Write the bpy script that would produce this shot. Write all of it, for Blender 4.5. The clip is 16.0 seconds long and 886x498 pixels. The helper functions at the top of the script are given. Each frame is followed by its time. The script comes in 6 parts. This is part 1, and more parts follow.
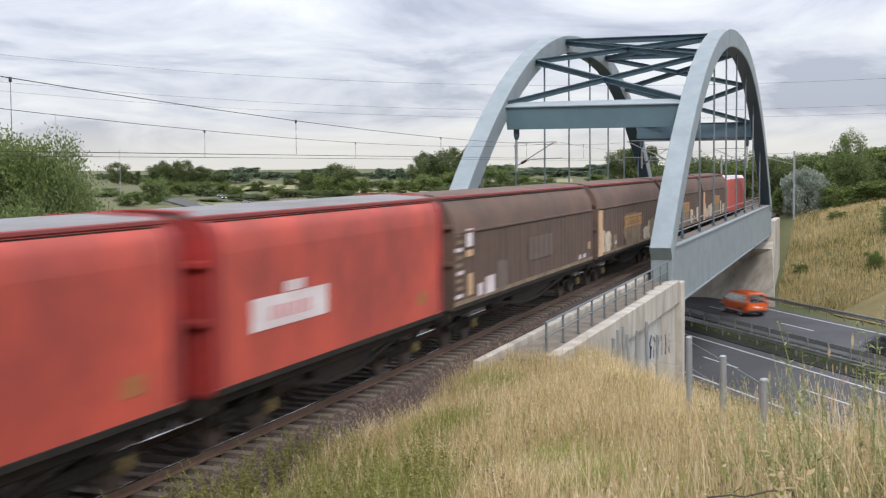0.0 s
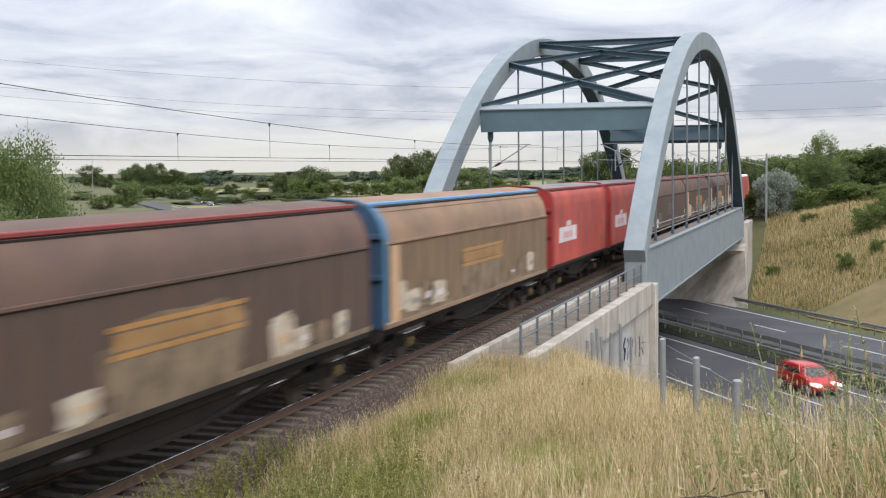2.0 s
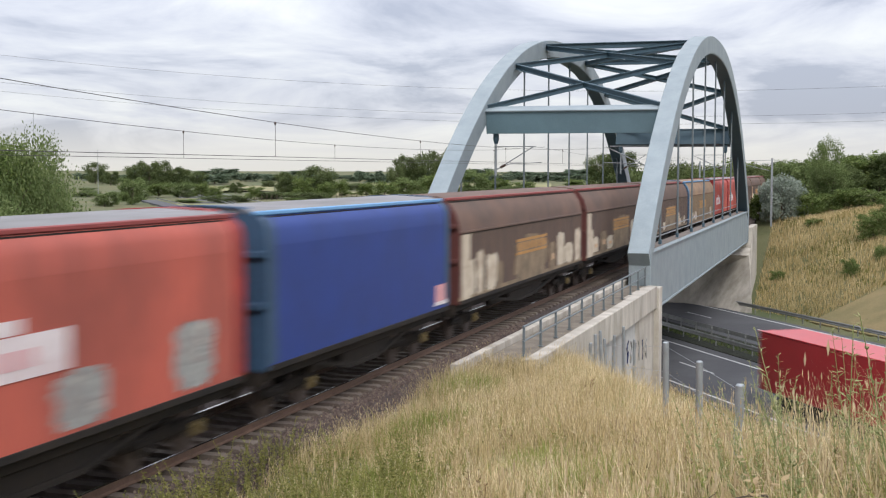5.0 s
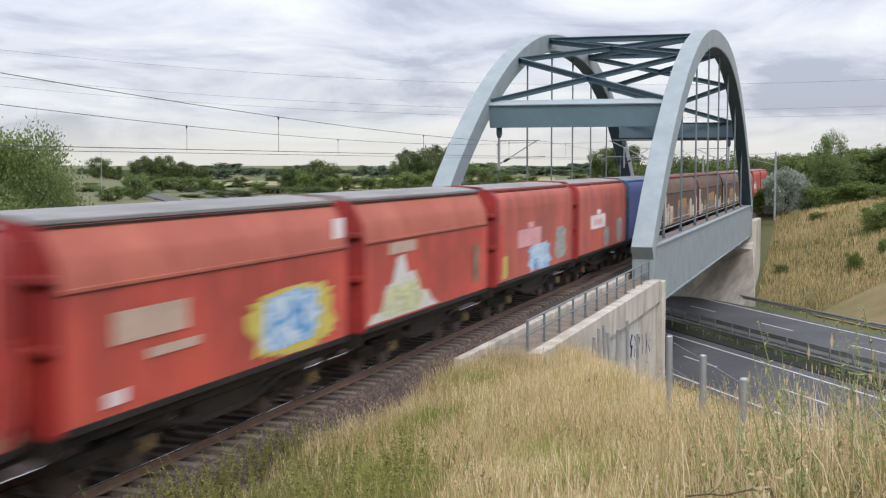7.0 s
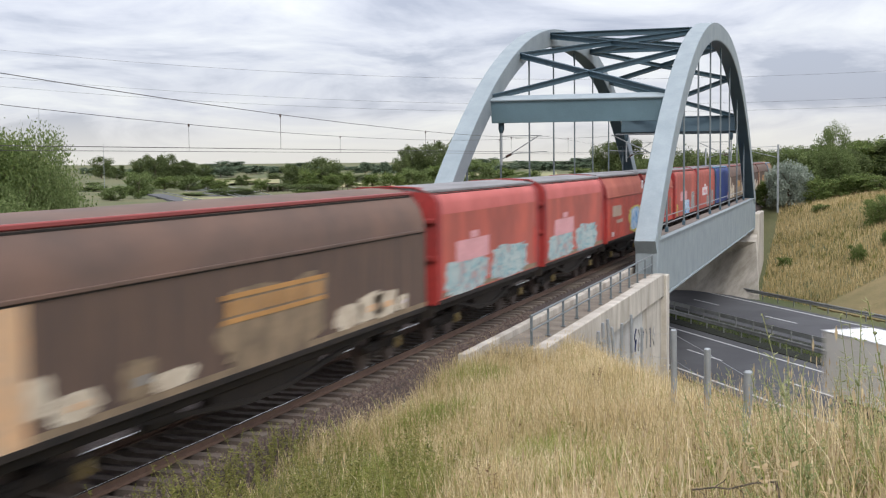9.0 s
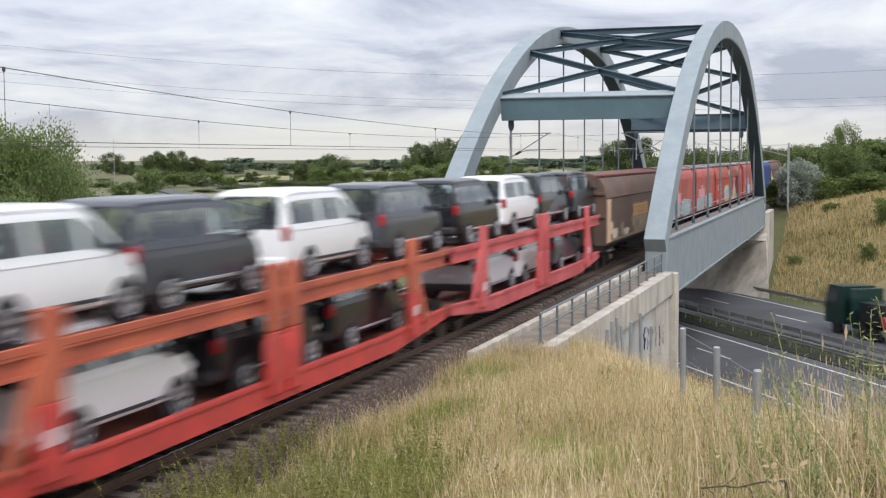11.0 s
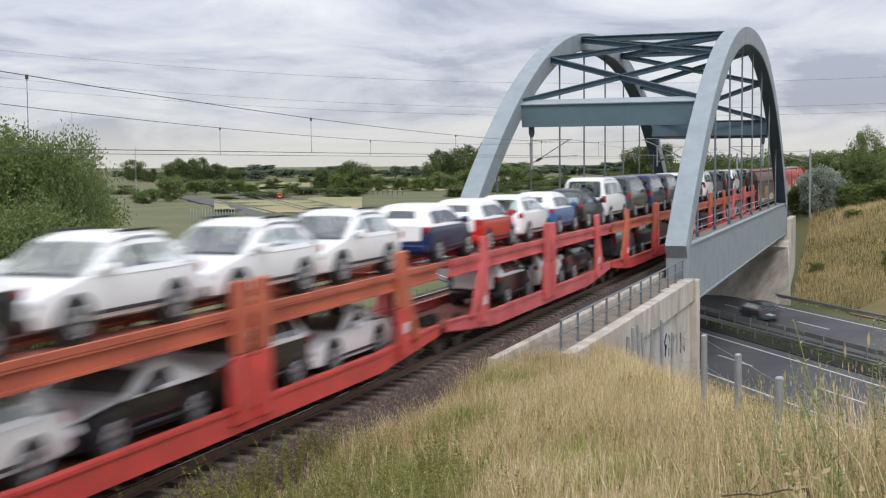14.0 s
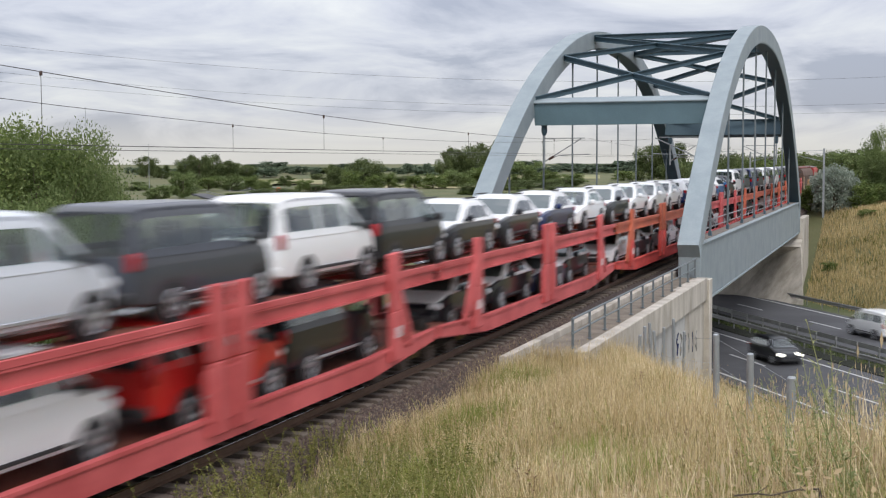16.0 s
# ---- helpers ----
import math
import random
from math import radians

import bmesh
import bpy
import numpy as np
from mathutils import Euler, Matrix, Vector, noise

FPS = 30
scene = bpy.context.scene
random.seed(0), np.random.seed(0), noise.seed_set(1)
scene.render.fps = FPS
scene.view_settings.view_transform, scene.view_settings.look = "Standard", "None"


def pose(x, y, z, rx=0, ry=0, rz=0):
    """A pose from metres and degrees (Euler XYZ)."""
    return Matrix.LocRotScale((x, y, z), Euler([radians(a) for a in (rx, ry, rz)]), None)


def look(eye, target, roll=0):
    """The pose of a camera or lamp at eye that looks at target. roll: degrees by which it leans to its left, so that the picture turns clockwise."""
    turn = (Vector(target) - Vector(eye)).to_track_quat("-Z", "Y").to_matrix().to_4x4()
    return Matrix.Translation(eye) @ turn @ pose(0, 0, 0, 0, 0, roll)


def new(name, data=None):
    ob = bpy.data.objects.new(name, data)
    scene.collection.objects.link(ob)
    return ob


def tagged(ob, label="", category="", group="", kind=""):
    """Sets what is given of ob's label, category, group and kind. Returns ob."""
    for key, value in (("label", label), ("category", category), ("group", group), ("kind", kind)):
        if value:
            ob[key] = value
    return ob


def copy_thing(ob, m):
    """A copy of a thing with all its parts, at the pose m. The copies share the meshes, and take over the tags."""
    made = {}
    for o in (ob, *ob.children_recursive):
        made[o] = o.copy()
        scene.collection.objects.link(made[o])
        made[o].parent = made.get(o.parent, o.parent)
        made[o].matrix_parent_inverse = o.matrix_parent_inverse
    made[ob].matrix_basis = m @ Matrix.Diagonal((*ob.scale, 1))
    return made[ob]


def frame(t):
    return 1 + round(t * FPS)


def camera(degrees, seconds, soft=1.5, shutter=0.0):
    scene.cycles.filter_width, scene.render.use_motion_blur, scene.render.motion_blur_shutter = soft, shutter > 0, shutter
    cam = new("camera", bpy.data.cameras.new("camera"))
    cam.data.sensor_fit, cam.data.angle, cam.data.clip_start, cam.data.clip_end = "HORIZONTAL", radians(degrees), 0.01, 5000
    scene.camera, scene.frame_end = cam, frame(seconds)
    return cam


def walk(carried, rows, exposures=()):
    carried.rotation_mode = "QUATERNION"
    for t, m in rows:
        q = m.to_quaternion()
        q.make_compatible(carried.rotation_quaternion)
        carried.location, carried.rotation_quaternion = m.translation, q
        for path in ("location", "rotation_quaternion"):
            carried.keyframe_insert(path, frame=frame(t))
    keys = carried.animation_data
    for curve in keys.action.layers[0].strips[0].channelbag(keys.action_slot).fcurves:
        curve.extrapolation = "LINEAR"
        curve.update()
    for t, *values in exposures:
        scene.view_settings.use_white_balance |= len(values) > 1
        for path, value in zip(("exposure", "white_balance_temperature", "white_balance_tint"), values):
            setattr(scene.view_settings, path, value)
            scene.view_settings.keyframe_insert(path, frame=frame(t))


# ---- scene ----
cam = camera(38.0, 16.0, soft=1.2, shutter=0.85)
EYE = (11.92, 0.0, 5.03)
# seconds, yaw, pitch, roll of the hand-held camera, which stands on one spot
TURNS = """0.0 18.233 -3.685 0.489
0.5 17.766 -3.707 0.393
1.0 17.425 -3.623 0.701
1.5 17.251 -3.633 0.830
2.0 17.080 -3.579 0.548
2.5 17.106 -3.559 0.135
3.0 17.162 -3.541 0.171
3.5 17.081 -3.621 0.172
4.0 17.148 -3.551 -0.178
6.5 17.535 -3.551 0.068
7.0 17.456 -3.794 0.000
7.5 17.421 -3.851 0.100
8.0 17.461 -3.979 0.481
10.5 17.722 -3.979 0.504
11.0 17.988 -4.088 0.371
11.5 18.178 -4.208 0.330
12.0 18.351 -4.220 -0.121
12.5 18.420 -4.118 0.017
13.0 18.574 -3.925 0.170
13.5 18.728 -3.783 0.145
14.0 18.894 -3.785 0.435
14.5 19.074 -3.769 0.100
15.0 19.215 -3.780 0.058
15.5 19.409 -3.797 0.150
16.0 19.450 -3.879 0.187"""
TURNS = [[float(v) for v in line.split()] for line in TURNS.split("\n")]
walk(cam, [(t, pose(*EYE, 90 + p, r, y)) for t, y, p, r in TURNS], exposures=[(0.0, 0.30), (10.5, 0.32), (12.3, 0.12), (16.0, 0.12)])

# ---- world and sun: an overcast afternoon ----
world = bpy.data.worlds.new("overcast_sky")
scene.world = world
world.use_nodes = True
wn, wl = world.node_tree.nodes, world.node_tree.links
wn.clear()


def wnode(kind, **values):
    n = wn.new(kind)
    for k, v in values.items():
        n.inputs[k].default_value = v
    return n


def wmath(op, a, b):
    n = wn.new("ShaderNodeMath")
    n.operation = op
    for i, v in enumerate((a, b)):
        if isinstance(v, (int, float)):
            n.inputs[i].default_value = v
        else:
            wl.new(v, n.inputs[i])
    return n.outputs[0]


sky = wn.new("ShaderNodeTexSky")
sky.sky_type, sky.sun_disc = "NISHITA", False
sky.sun_elevation, sky.sun_rotation = radians(42), radians(150)
coord = wn.new("ShaderNodeTexCoord")
sep = wn.new("ShaderNodeSeparateXYZ")
wl.new(coord.outputs["Generated"], sep.inputs[0])
up = wmath("ADD", wmath("MAXIMUM", sep.outputs[2], 0.0), 0.17)
flat = wn.new("ShaderNodeCombineXYZ")
wl.new(wmath("DIVIDE", sep.outputs[0], up), flat.inputs[0])
wl.new(wmath("DIVIDE", sep.outputs[1], up), flat.inputs[1])
big = wnode("ShaderNodeTexNoise", Scale=1.25, Detail=9.0, Roughness=0.58, Distortion=0.5)
wl.new(flat.outputs[0], big.inputs["Vector"])
ramp = wn.new("ShaderNodeValToRGB")
els = ramp.color_ramp.elements
els[0].position, els[0].color = 0.38, (0.50, 0.535, 0.66, 1)
els[1].position, els[1].color = 0.62, (0.98, 1.0, 1.03, 1)
e = els.new(0.48)
e.color = (0.755, 0.78, 0.89, 1)
wl.new(big.outputs["Fac"], ramp.inputs[0])
low = wn.new("ShaderNodeMapRange")
low.inputs["From Min"].default_value, low.inputs["From Max"].default_value = 0.0, 0.04
wl.new(sep.outputs[2], low.inputs["Value"])
glow = wn.new("ShaderNodeMix")
glow.data_type = "RGBA"
glow.inputs[6].default_value = (0.97, 0.95, 0.91, 1)
wl.new(low.outputs[0], glow.inputs[0])
wl.new(ramp.outputs[0], glow.inputs[7])
cloud_bg = wnode("ShaderNodeBackground", Strength=0.93)
# an overcast sky is brighter overhead than near the horizon
lum = wmath("MULTIPLY", wmath("ADD", wmath("MULTIPLY", wmath("MAXIMUM", sep.outputs[2], 0.0), 1.9), 0.86), 0.70)
wl.new(lum, cloud_bg.inputs[1])
wl.new(glow.outputs[2], cloud_bg.inputs[0])
sky_bg = wnode("ShaderNodeBackground", Strength=0.012)
wl.new(sky.outputs[0], sky_bg.inputs[0])
both = wn.new("ShaderNodeAddShader")
wl.new(cloud_bg.outputs[0], both.inputs[0])
wl.new(sky_bg.outputs[0], both.inputs[1])
wout = wn.new("ShaderNodeOutputWorld")
wl.new(both.outputs[0], wout.inputs[0])

sun = new("sun", bpy.data.lights.new("sun", "SUN"))
sun.data.energy, sun.data.angle, sun.data.color = 1.4, radians(16), (1.0, 0.98, 0.95)
sun.matrix_world = look((30, -60, 60), (0, 0, 0))


# ---- materials ----
def material(name, base, rough=0.6, metal=0.0, var=0.25, scale=3.0, fine=40.0, bump=0.15, other=None, rand=0.0, island=0.0,
             emit=0.0, stretch=(1, 1, 1), spec=0.4, dist=0.01):
    """Base colour varied by two noises, with a fine bump. other: a second colour for stains. rand / island: change by object / by piece."""
    m = bpy.data.materials.new(name)
    m.use_nodes = True
    n, l = m.node_tree.nodes, m.node_tree.links
    b = n["Principled BSDF"]
    b.inputs["Roughness"].default_value, b.inputs["Metallic"].default_value = rough, metal
    b.inputs["Specular IOR Level"].default_value = spec
    tc = n.new("ShaderNodeTexCoord")
    mp = n.new("ShaderNodeMapping")
    mp.inputs["Scale"].default_value = stretch
    l.new(tc.outputs["Object"], mp.inputs[0])
    n1 = n.new("ShaderNodeTexNoise")
    n1.inputs["Scale"].default_value, n1.inputs["Detail"].default_value, n1.inputs["Roughness"].default_value = scale, 6, 0.6
    n2 = n.new("ShaderNodeTexNoise")
    n2.inputs["Scale"].default_value, n2.inputs["Detail"].default_value = fine, 4
    l.new(mp.outputs[0], n1.inputs["Vector"])
    l.new(mp.outputs[0], n2.inputs["Vector"])
    c = Vector(base[:3])
    o = Vector(other[:3]) if other else c * (1 - var)
    r = n.new("ShaderNodeValToRGB")
    r.color_ramp.elements[0].position, r.color_ramp.elements[0].color = 0.35, (*o, 1)
    r.color_ramp.elements[1].position, r.color_ramp.elements[1].color = 0.62, (*c, 1)
    l.new(n1.outputs["Fac"], r.inputs[0])
    hs = n.new("ShaderNodeHueSaturation")
    l.new(r.outputs[0], hs.inputs["Color"])
    mr = n.new("ShaderNodeMapRange")
    mr.inputs["To Min"].default_value, mr.inputs["To Max"].default_value = 1 - var, 1 + var
    l.new(n2.outputs["Fac"], mr.inputs["Value"])
    val = mr.outputs[0]
    if rand or island:
        src = n.new("ShaderNodeObjectInfo").outputs["Random"] if rand else n.new("ShaderNodeNewGeometry").outputs["Random Per Island"]
        k = rand or island
        mr2 = n.new("ShaderNodeMapRange")
        mr2.inputs["To Min"].default_value, mr2.inputs["To Max"].default_value = 1 - k, 1 + k
        l.new(src, mr2.inputs["Value"])
        mu = n.new("ShaderNodeMath")
        mu.operation = "MULTIPLY"
        l.new(val, mu.inputs[0])
        l.new(mr2.outputs[0], mu.inputs[1])
        val = mu.outputs[0]
        mr3 = n.new("ShaderNodeMapRange")
        mr3.inputs["To Min"].default_value, mr3.inputs["To Max"].default_value = 0.5 - 0.06 * k, 0.5 + 0.06 * k
        l.new(src, mr3.inputs["Value"])
        l.new(mr3.outputs[0], hs.inputs["Hue"])
    l.new(val, hs.inputs["Value"])
    l.new(hs.outputs[0], b.inputs["Base Color"])
    if bump:
        bp = n.new("ShaderNodeBump")
        bp.inputs["Strength"].default_value, bp.inputs["Distance"].default_value = bump, dist
        l.new(n2.outputs["Fac"], bp.inputs["Height"])
        l.new(bp.outputs[0], b.inputs["Normal"])
    if emit:
        b.inputs["Emission Color"].default_value, b.inputs["Emission Strength"].default_value = (*c, 1), emit
    return m


def straw(name, stops, island_scale=1.0, rough=0.8, soft=0.35):
    """A leaf or blade material: a colour by piece from the stops, some light passing through."""
    m = bpy.data.materials.new(name)
    m.use_nodes = True
    n, l = m.node_tree.nodes, m.node_tree.links
    b = n["Principled BSDF"]
    b.inputs["Roughness"].default_value, b.inputs["Specular IOR Level"].default_value = rough, 0.2
    g = n.new("ShaderNodeNewGeometry")
    r = n.new("ShaderNodeValToRGB")
    el = r.color_ramp.elements
    while len(el) < len(stops):
        el.new(0.5)
    for i, s in enumerate(stops):
        el[i].position, el[i].color = i / (len(stops) - 1), (*s, 1)
    tc = n.new("ShaderNodeTexCoord")
    nz = n.new("ShaderNodeTexNoise")
    nz.inputs["Scale"].default_value, nz.inputs["Detail"].default_value = 0.45 * island_scale, 3
    l.new(tc.outputs["Object"], nz.inputs["Vector"])
    mr = n.new("ShaderNodeMapRange")
    mr.inputs["From Min"].default_value, mr.inputs["From Max"].default_value = 0.3, 0.7
    l.new(nz.outputs["Fac"], mr.inputs["Value"])
    mx = n.new("ShaderNodeMix")
    mx.inputs[0].default_value = 0.64
    l.new(mr.outputs[0], mx.inputs[2])
    l.new(g.outputs["Random Per Island"], mx.inputs[3])
    l.new(mx.outputs[0], r.inputs[0])
    l.new(r.outputs[0], b.inputs["Base Color"])
    t = n.new("ShaderNodeBsdfTranslucent")
    l.new(r.outputs[0], t.inputs[0])
    ms = n.new("ShaderNodeMixShader")
    ms.inputs[0].default_value = soft
    l.new(b.outputs[0], ms.inputs[1])
    l.new(t.outputs[0], ms.inputs[2])
    l.new(ms.outputs[0], n["Material Output"].inputs[0])
    return m


M = {}
M["bridge"] = material("weathered_blue_grey_paint", (0.262, 0.303, 0.318), 0.6, var=0.10, scale=0.8, fine=14, bump=0.04, other=(0.215, 0.255, 0.272))
M["slab"] = material("dirty_walkway_slab", (0.23, 0.195, 0.155), 0.95, var=0.2, scale=1.6, fine=20, bump=0.4, other=(0.15, 0.125, 0.095))
# near portal beam's blue, darkened to hold the shade of its face
M["bridge_mid"] = material("blue_grey_beam_shade_paint", (0.150, 0.232, 0.268), 0.5, var=0.1, scale=1.0, fine=14, bump=0.04)
# brace colour, also laid on soffits and the far beam as painted shade
M["bridge_dark"] = material("blue_grey_brace_and_shade_paint", (0.052, 0.092, 0.118), 0.5, var=0.1, scale=1.2, fine=14, bump=0.04)
M["concrete"] = material("pale_concrete", (0.53, 0.485, 0.42), 0.9, var=0.14, scale=0.7, fine=22, bump=0.3, other=(0.33, 0.295, 0.245), stretch=(1, 1.4, 0.5))
M["concrete_old"] = material("stained_concrete", (0.46, 0.43, 0.38), 0.9, var=0.16, scale=1.3, fine=30, bump=0.4, other=(0.28, 0.26, 0.22))
M["wallgrey"] = material("grey_painted_concrete", (0.46, 0.45, 0.43), 0.9, var=0.14, scale=0.6, fine=20, bump=0.3, other=(0.29, 0.275, 0.25), stretch=(1, 1.6, 0.4))
M["dirt"] = material("dirt_on_steel", (0.19, 0.155, 0.13), 0.95, var=0.3, scale=1.5, bump=0.2)
M["galv"] = material("galvanised_steel", (0.34, 0.36, 0.37), 0.45, 0.6, var=0.12, scale=4, bump=0.05)
M["steel_blue"] = material("grey_blue_rail_paint", (0.155, 0.18, 0.19), 0.5, 0.2, var=0.12, scale=4, bump=0.05)
M["rail"] = material("rusty_rail", (0.17, 0.105, 0.075), 0.7, 0.3, var=0.2, scale=5, bump=0.2)
M["railhead"] = material("polished_rail_head", (0.62, 0.60, 0.58), 0.25, 1.0, var=0.05, bump=0.02)
M["patch_brown"] = material("faded_brown_paint", (0.165, 0.125, 0.105), 0.8, var=0.2, bump=0.1)
M["patch_rust"] = material("faded_ochre_mark", (0.42, 0.16, 0.06), 0.8, var=0.2, bump=0.1)
M["sleeper"] = material("weathered_concrete_sleeper", (0.135, 0.105, 0.085), 0.9, var=0.3, scale=4, bump=0.4, rand=0.2)
M["stone"] = material("brown_grey_ballast", (0.145, 0.105, 0.088), 0.9, var=0.2, scale=3, bump=0.4, island=0.45)
M["ballast"] = material("ballast_bed", (0.085, 0.062, 0.054), 0.95, var=0.4, scale=6, fine=26, bump=1.0, dist=0.05)
M["soil"] = material("dry_meadow_soil", (0.13, 0.12, 0.052), 0.95, var=0.3, scale=0.05, fine=3.0, bump=0.6, other=(0.072, 0.092, 0.032), dist=0.1)
M["mown"] = material("mown_dry_grass", (0.205, 0.155, 0.070), 0.95, var=0.25, scale=0.5, fine=9, bump=0.5, other=(0.150, 0.125, 0.052), dist=0.05)
M["field"] = material("stubble_field", (0.30, 0.255, 0.13), 0.95, var=0.15, scale=0.012, fine=1.0, bump=0.2, other=(0.17, 0.19, 0.075))
M["asphalt"] = material("motorway_asphalt", (0.085, 0.085, 0.09), 0.85, var=0.12, scale=0.25, fine=30, bump=0.2, other=(0.06, 0.06, 0.065))
M["line"] = material("road_marking_paint", (0.55, 0.55, 0.54), 0.7, var=0.1, scale=2, bump=0.1)
M["guard"] = material("weathered_guard_rail", (0.32, 0.32, 0.31), 0.5, 0.5, var=0.2, scale=1.5, bump=0.1)
M["verge"] = material("dark_verge", (0.022, 0.025, 0.014), 0.95, var=0.4, scale=0.6, fine=8, bump=0.8, dist=0.08)
M["wire"] = material("overhead_wire", (0.06, 0.055, 0.05), 0.5, 0.5, var=0.1, bump=0)
M["insul"] = material("brown_insulator", (0.07, 0.04, 0.03), 0.3, var=0.1, bump=0)
M["stalk"] = straw("bank_grass_blades", [(0.15, 0.135, 0.05), (0.40, 0.31, 0.14), (0.58, 0.45, 0.24), (0.72, 0.59, 0.35)], 0.3)
M["straw"] = straw("dry_grass", [(0.095, 0.10, 0.032), (0.27, 0.225, 0.085), (0.48, 0.365, 0.18), (0.65, 0.515, 0.29), (0.80, 0.67, 0.43), (0.90, 0.80, 0.58)])
M["greenblade"] = straw("green_grass", [(0.10, 0.14, 0.026), (0.23, 0.27, 0.06), (0.42, 0.41, 0.14)])
M["bankgreen"] = straw("rank_green_growth", [(0.07, 0.085, 0.02), (0.15, 0.16, 0.04), (0.27, 0.24, 0.075)], 0.5)
M["weed"] = straw("weed_leaves", [(0.085, 0.10, 0.022), (0.22, 0.22, 0.06), (0.42, 0.37, 0.14)])
M["mugwort"] = straw("grey_green_leaves", [(0.12, 0.15, 0.05), (0.25, 0.28, 0.11), (0.44, 0.43, 0.22)])
M["dock"] = straw("dry_brown_leaves", [(0.09, 0.055, 0.03), (0.17, 0.10, 0.055), (0.26, 0.17, 0.10)])
M["seedhead"] = straw("pale_seed_heads", [(0.36, 0.26, 0.14), (0.50, 0.38, 0.22), (0.62, 0.51, 0.34)])
M["leaf"] = straw("tree_leaves", [(0.05, 0.07, 0.028), (0.105, 0.135, 0.05), (0.185, 0.21, 0.085)], 0.6)
M["leaf_green"] = straw("bush_leaves", [(0.06, 0.095, 0.026), (0.135, 0.18, 0.052), (0.24, 0.275, 0.095)], 0.6)
M["leaf_pale"] = straw("willow_leaves", [(0.085, 0.12, 0.04), (0.145, 0.19, 0.068), (0.225, 0.265, 0.11)], 0.6)
M["leaf_silver"] = straw("silver_leaves", [(0.16, 0.20, 0.15), (0.28, 0.32, 0.26), (0.38, 0.41, 0.35)], 0.6)
# leaves paled and greyed: the haze of distance is put into the colour
M["leaf_far"] = straw("haze_paled_leaves", [(0.09, 0.125, 0.08), (0.12, 0.16, 0.10), (0.16, 0.20, 0.13)], 0.3)
M["bark"] = material("bark", (0.13, 0.10, 0.07), 0.9, var=0.3, scale=3, bump=0.5)
M["twig"] = material("dead_twig", (0.10, 0.08, 0.06), 0.9, var=0.3, scale=6, bump=0.3)
M["black"] = material("dark_underframe", (0.018, 0.016, 0.015), 0.85, var=0.3, scale=2, bump=0.2, other=(0.036, 0.028, 0.022), spec=0.2)
M["rubber"] = material("tyre_rubber", (0.022, 0.022, 0.023), 0.85, var=0.1, bump=0.1)
M["rim"] = material("alloy_rim", (0.48, 0.49, 0.51), 0.4, 0.7, var=0.05, bump=0)
M["wheelsteel"] = material("wheel_steel", (0.13, 0.10, 0.085), 0.6, 0.6, var=0.15, bump=0.1)
M["glass"] = material("tinted_window", (0.045, 0.055, 0.06), 0.05, 0.0, var=0.05, bump=0, spec=1.0)
M["glass_screen"] = material("windscreen", (0.085, 0.105, 0.10), 0.05, 0.0, var=0.05, bump=0, spec=1.0)


def pane(name, tint, gloss):
    """Clear tinted glass: light passes, and the surface mirrors more at a slant."""
    m = bpy.data.materials.new(name)
    m.use_nodes = True
    n, l = m.node_tree.nodes, m.node_tree.links
    n.remove(n["Principled BSDF"])
    t, g, f, mx = n.new("ShaderNodeBsdfTransparent"), n.new("ShaderNodeBsdfGlossy"), n.new("ShaderNodeLayerWeight"), n.new("ShaderNodeMixShader")
    t.inputs[0].default_value, g.inputs["Roughness"].default_value = (*tint, 1), 0.03
    f.inputs["Blend"].default_value = 0.5
    p, q = n.new("ShaderNodeMath"), n.new("ShaderNodeMath")
    p.operation, q.operation = "POWER", "MULTIPLY_ADD"
    p.inputs[1].default_value, q.inputs[1].default_value, q.inputs[2].default_value = 3.0, gloss, 0.03
    l.new(f.outputs["Facing"], p.inputs[0])
    l.new(p.outputs[0], q.inputs[0])
    l.new(q.outputs[0], mx.inputs[0])
    l.new(t.outputs[0], mx.inputs[1])
    l.new(g.outputs[0], mx.inputs[2])
    l.new(mx.outputs[0], n["Material Output"].inputs[0])
    return m


M["pane"] = pane("tinted_car_window", (0.86, 0.90, 0.89), 0.8)
M["pane_screen"] = pane("car_windscreen", (0.92, 0.96, 0.94), 0.8)
M["interior"] = material("dark_grey_upholstery", (0.06, 0.06, 0.062), 0.9, var=0.2, scale=5, bump=0.2)
M["tail"] = material("red_tail_lamp", (0.34, 0.008, 0.012), 0.2, var=0.1, bump=0)
M["headlamp"] = material("clear_headlamp", (0.80, 0.82, 0.85), 0.15, var=0.05, bump=0)
M["lit"] = material("lit_headlamp", (1.0, 0.96, 0.86), 0.2, var=0.0, bump=0, emit=2.5)
M["plastic"] = material("black_plastic", (0.03, 0.03, 0.032), 0.55, var=0.1, bump=0.05)
M["yellow"] = material("yellow_axle_box", (0.19, 0.135, 0.05), 0.8, var=0.3, scale=6, bump=0.1)


def paint(name, c, rough=0.35, **k):
    M[name] = material(name, c, rough, **{**dict(var=0.04, scale=0.7, fine=8, bump=0.0, spec=0.5), **k})


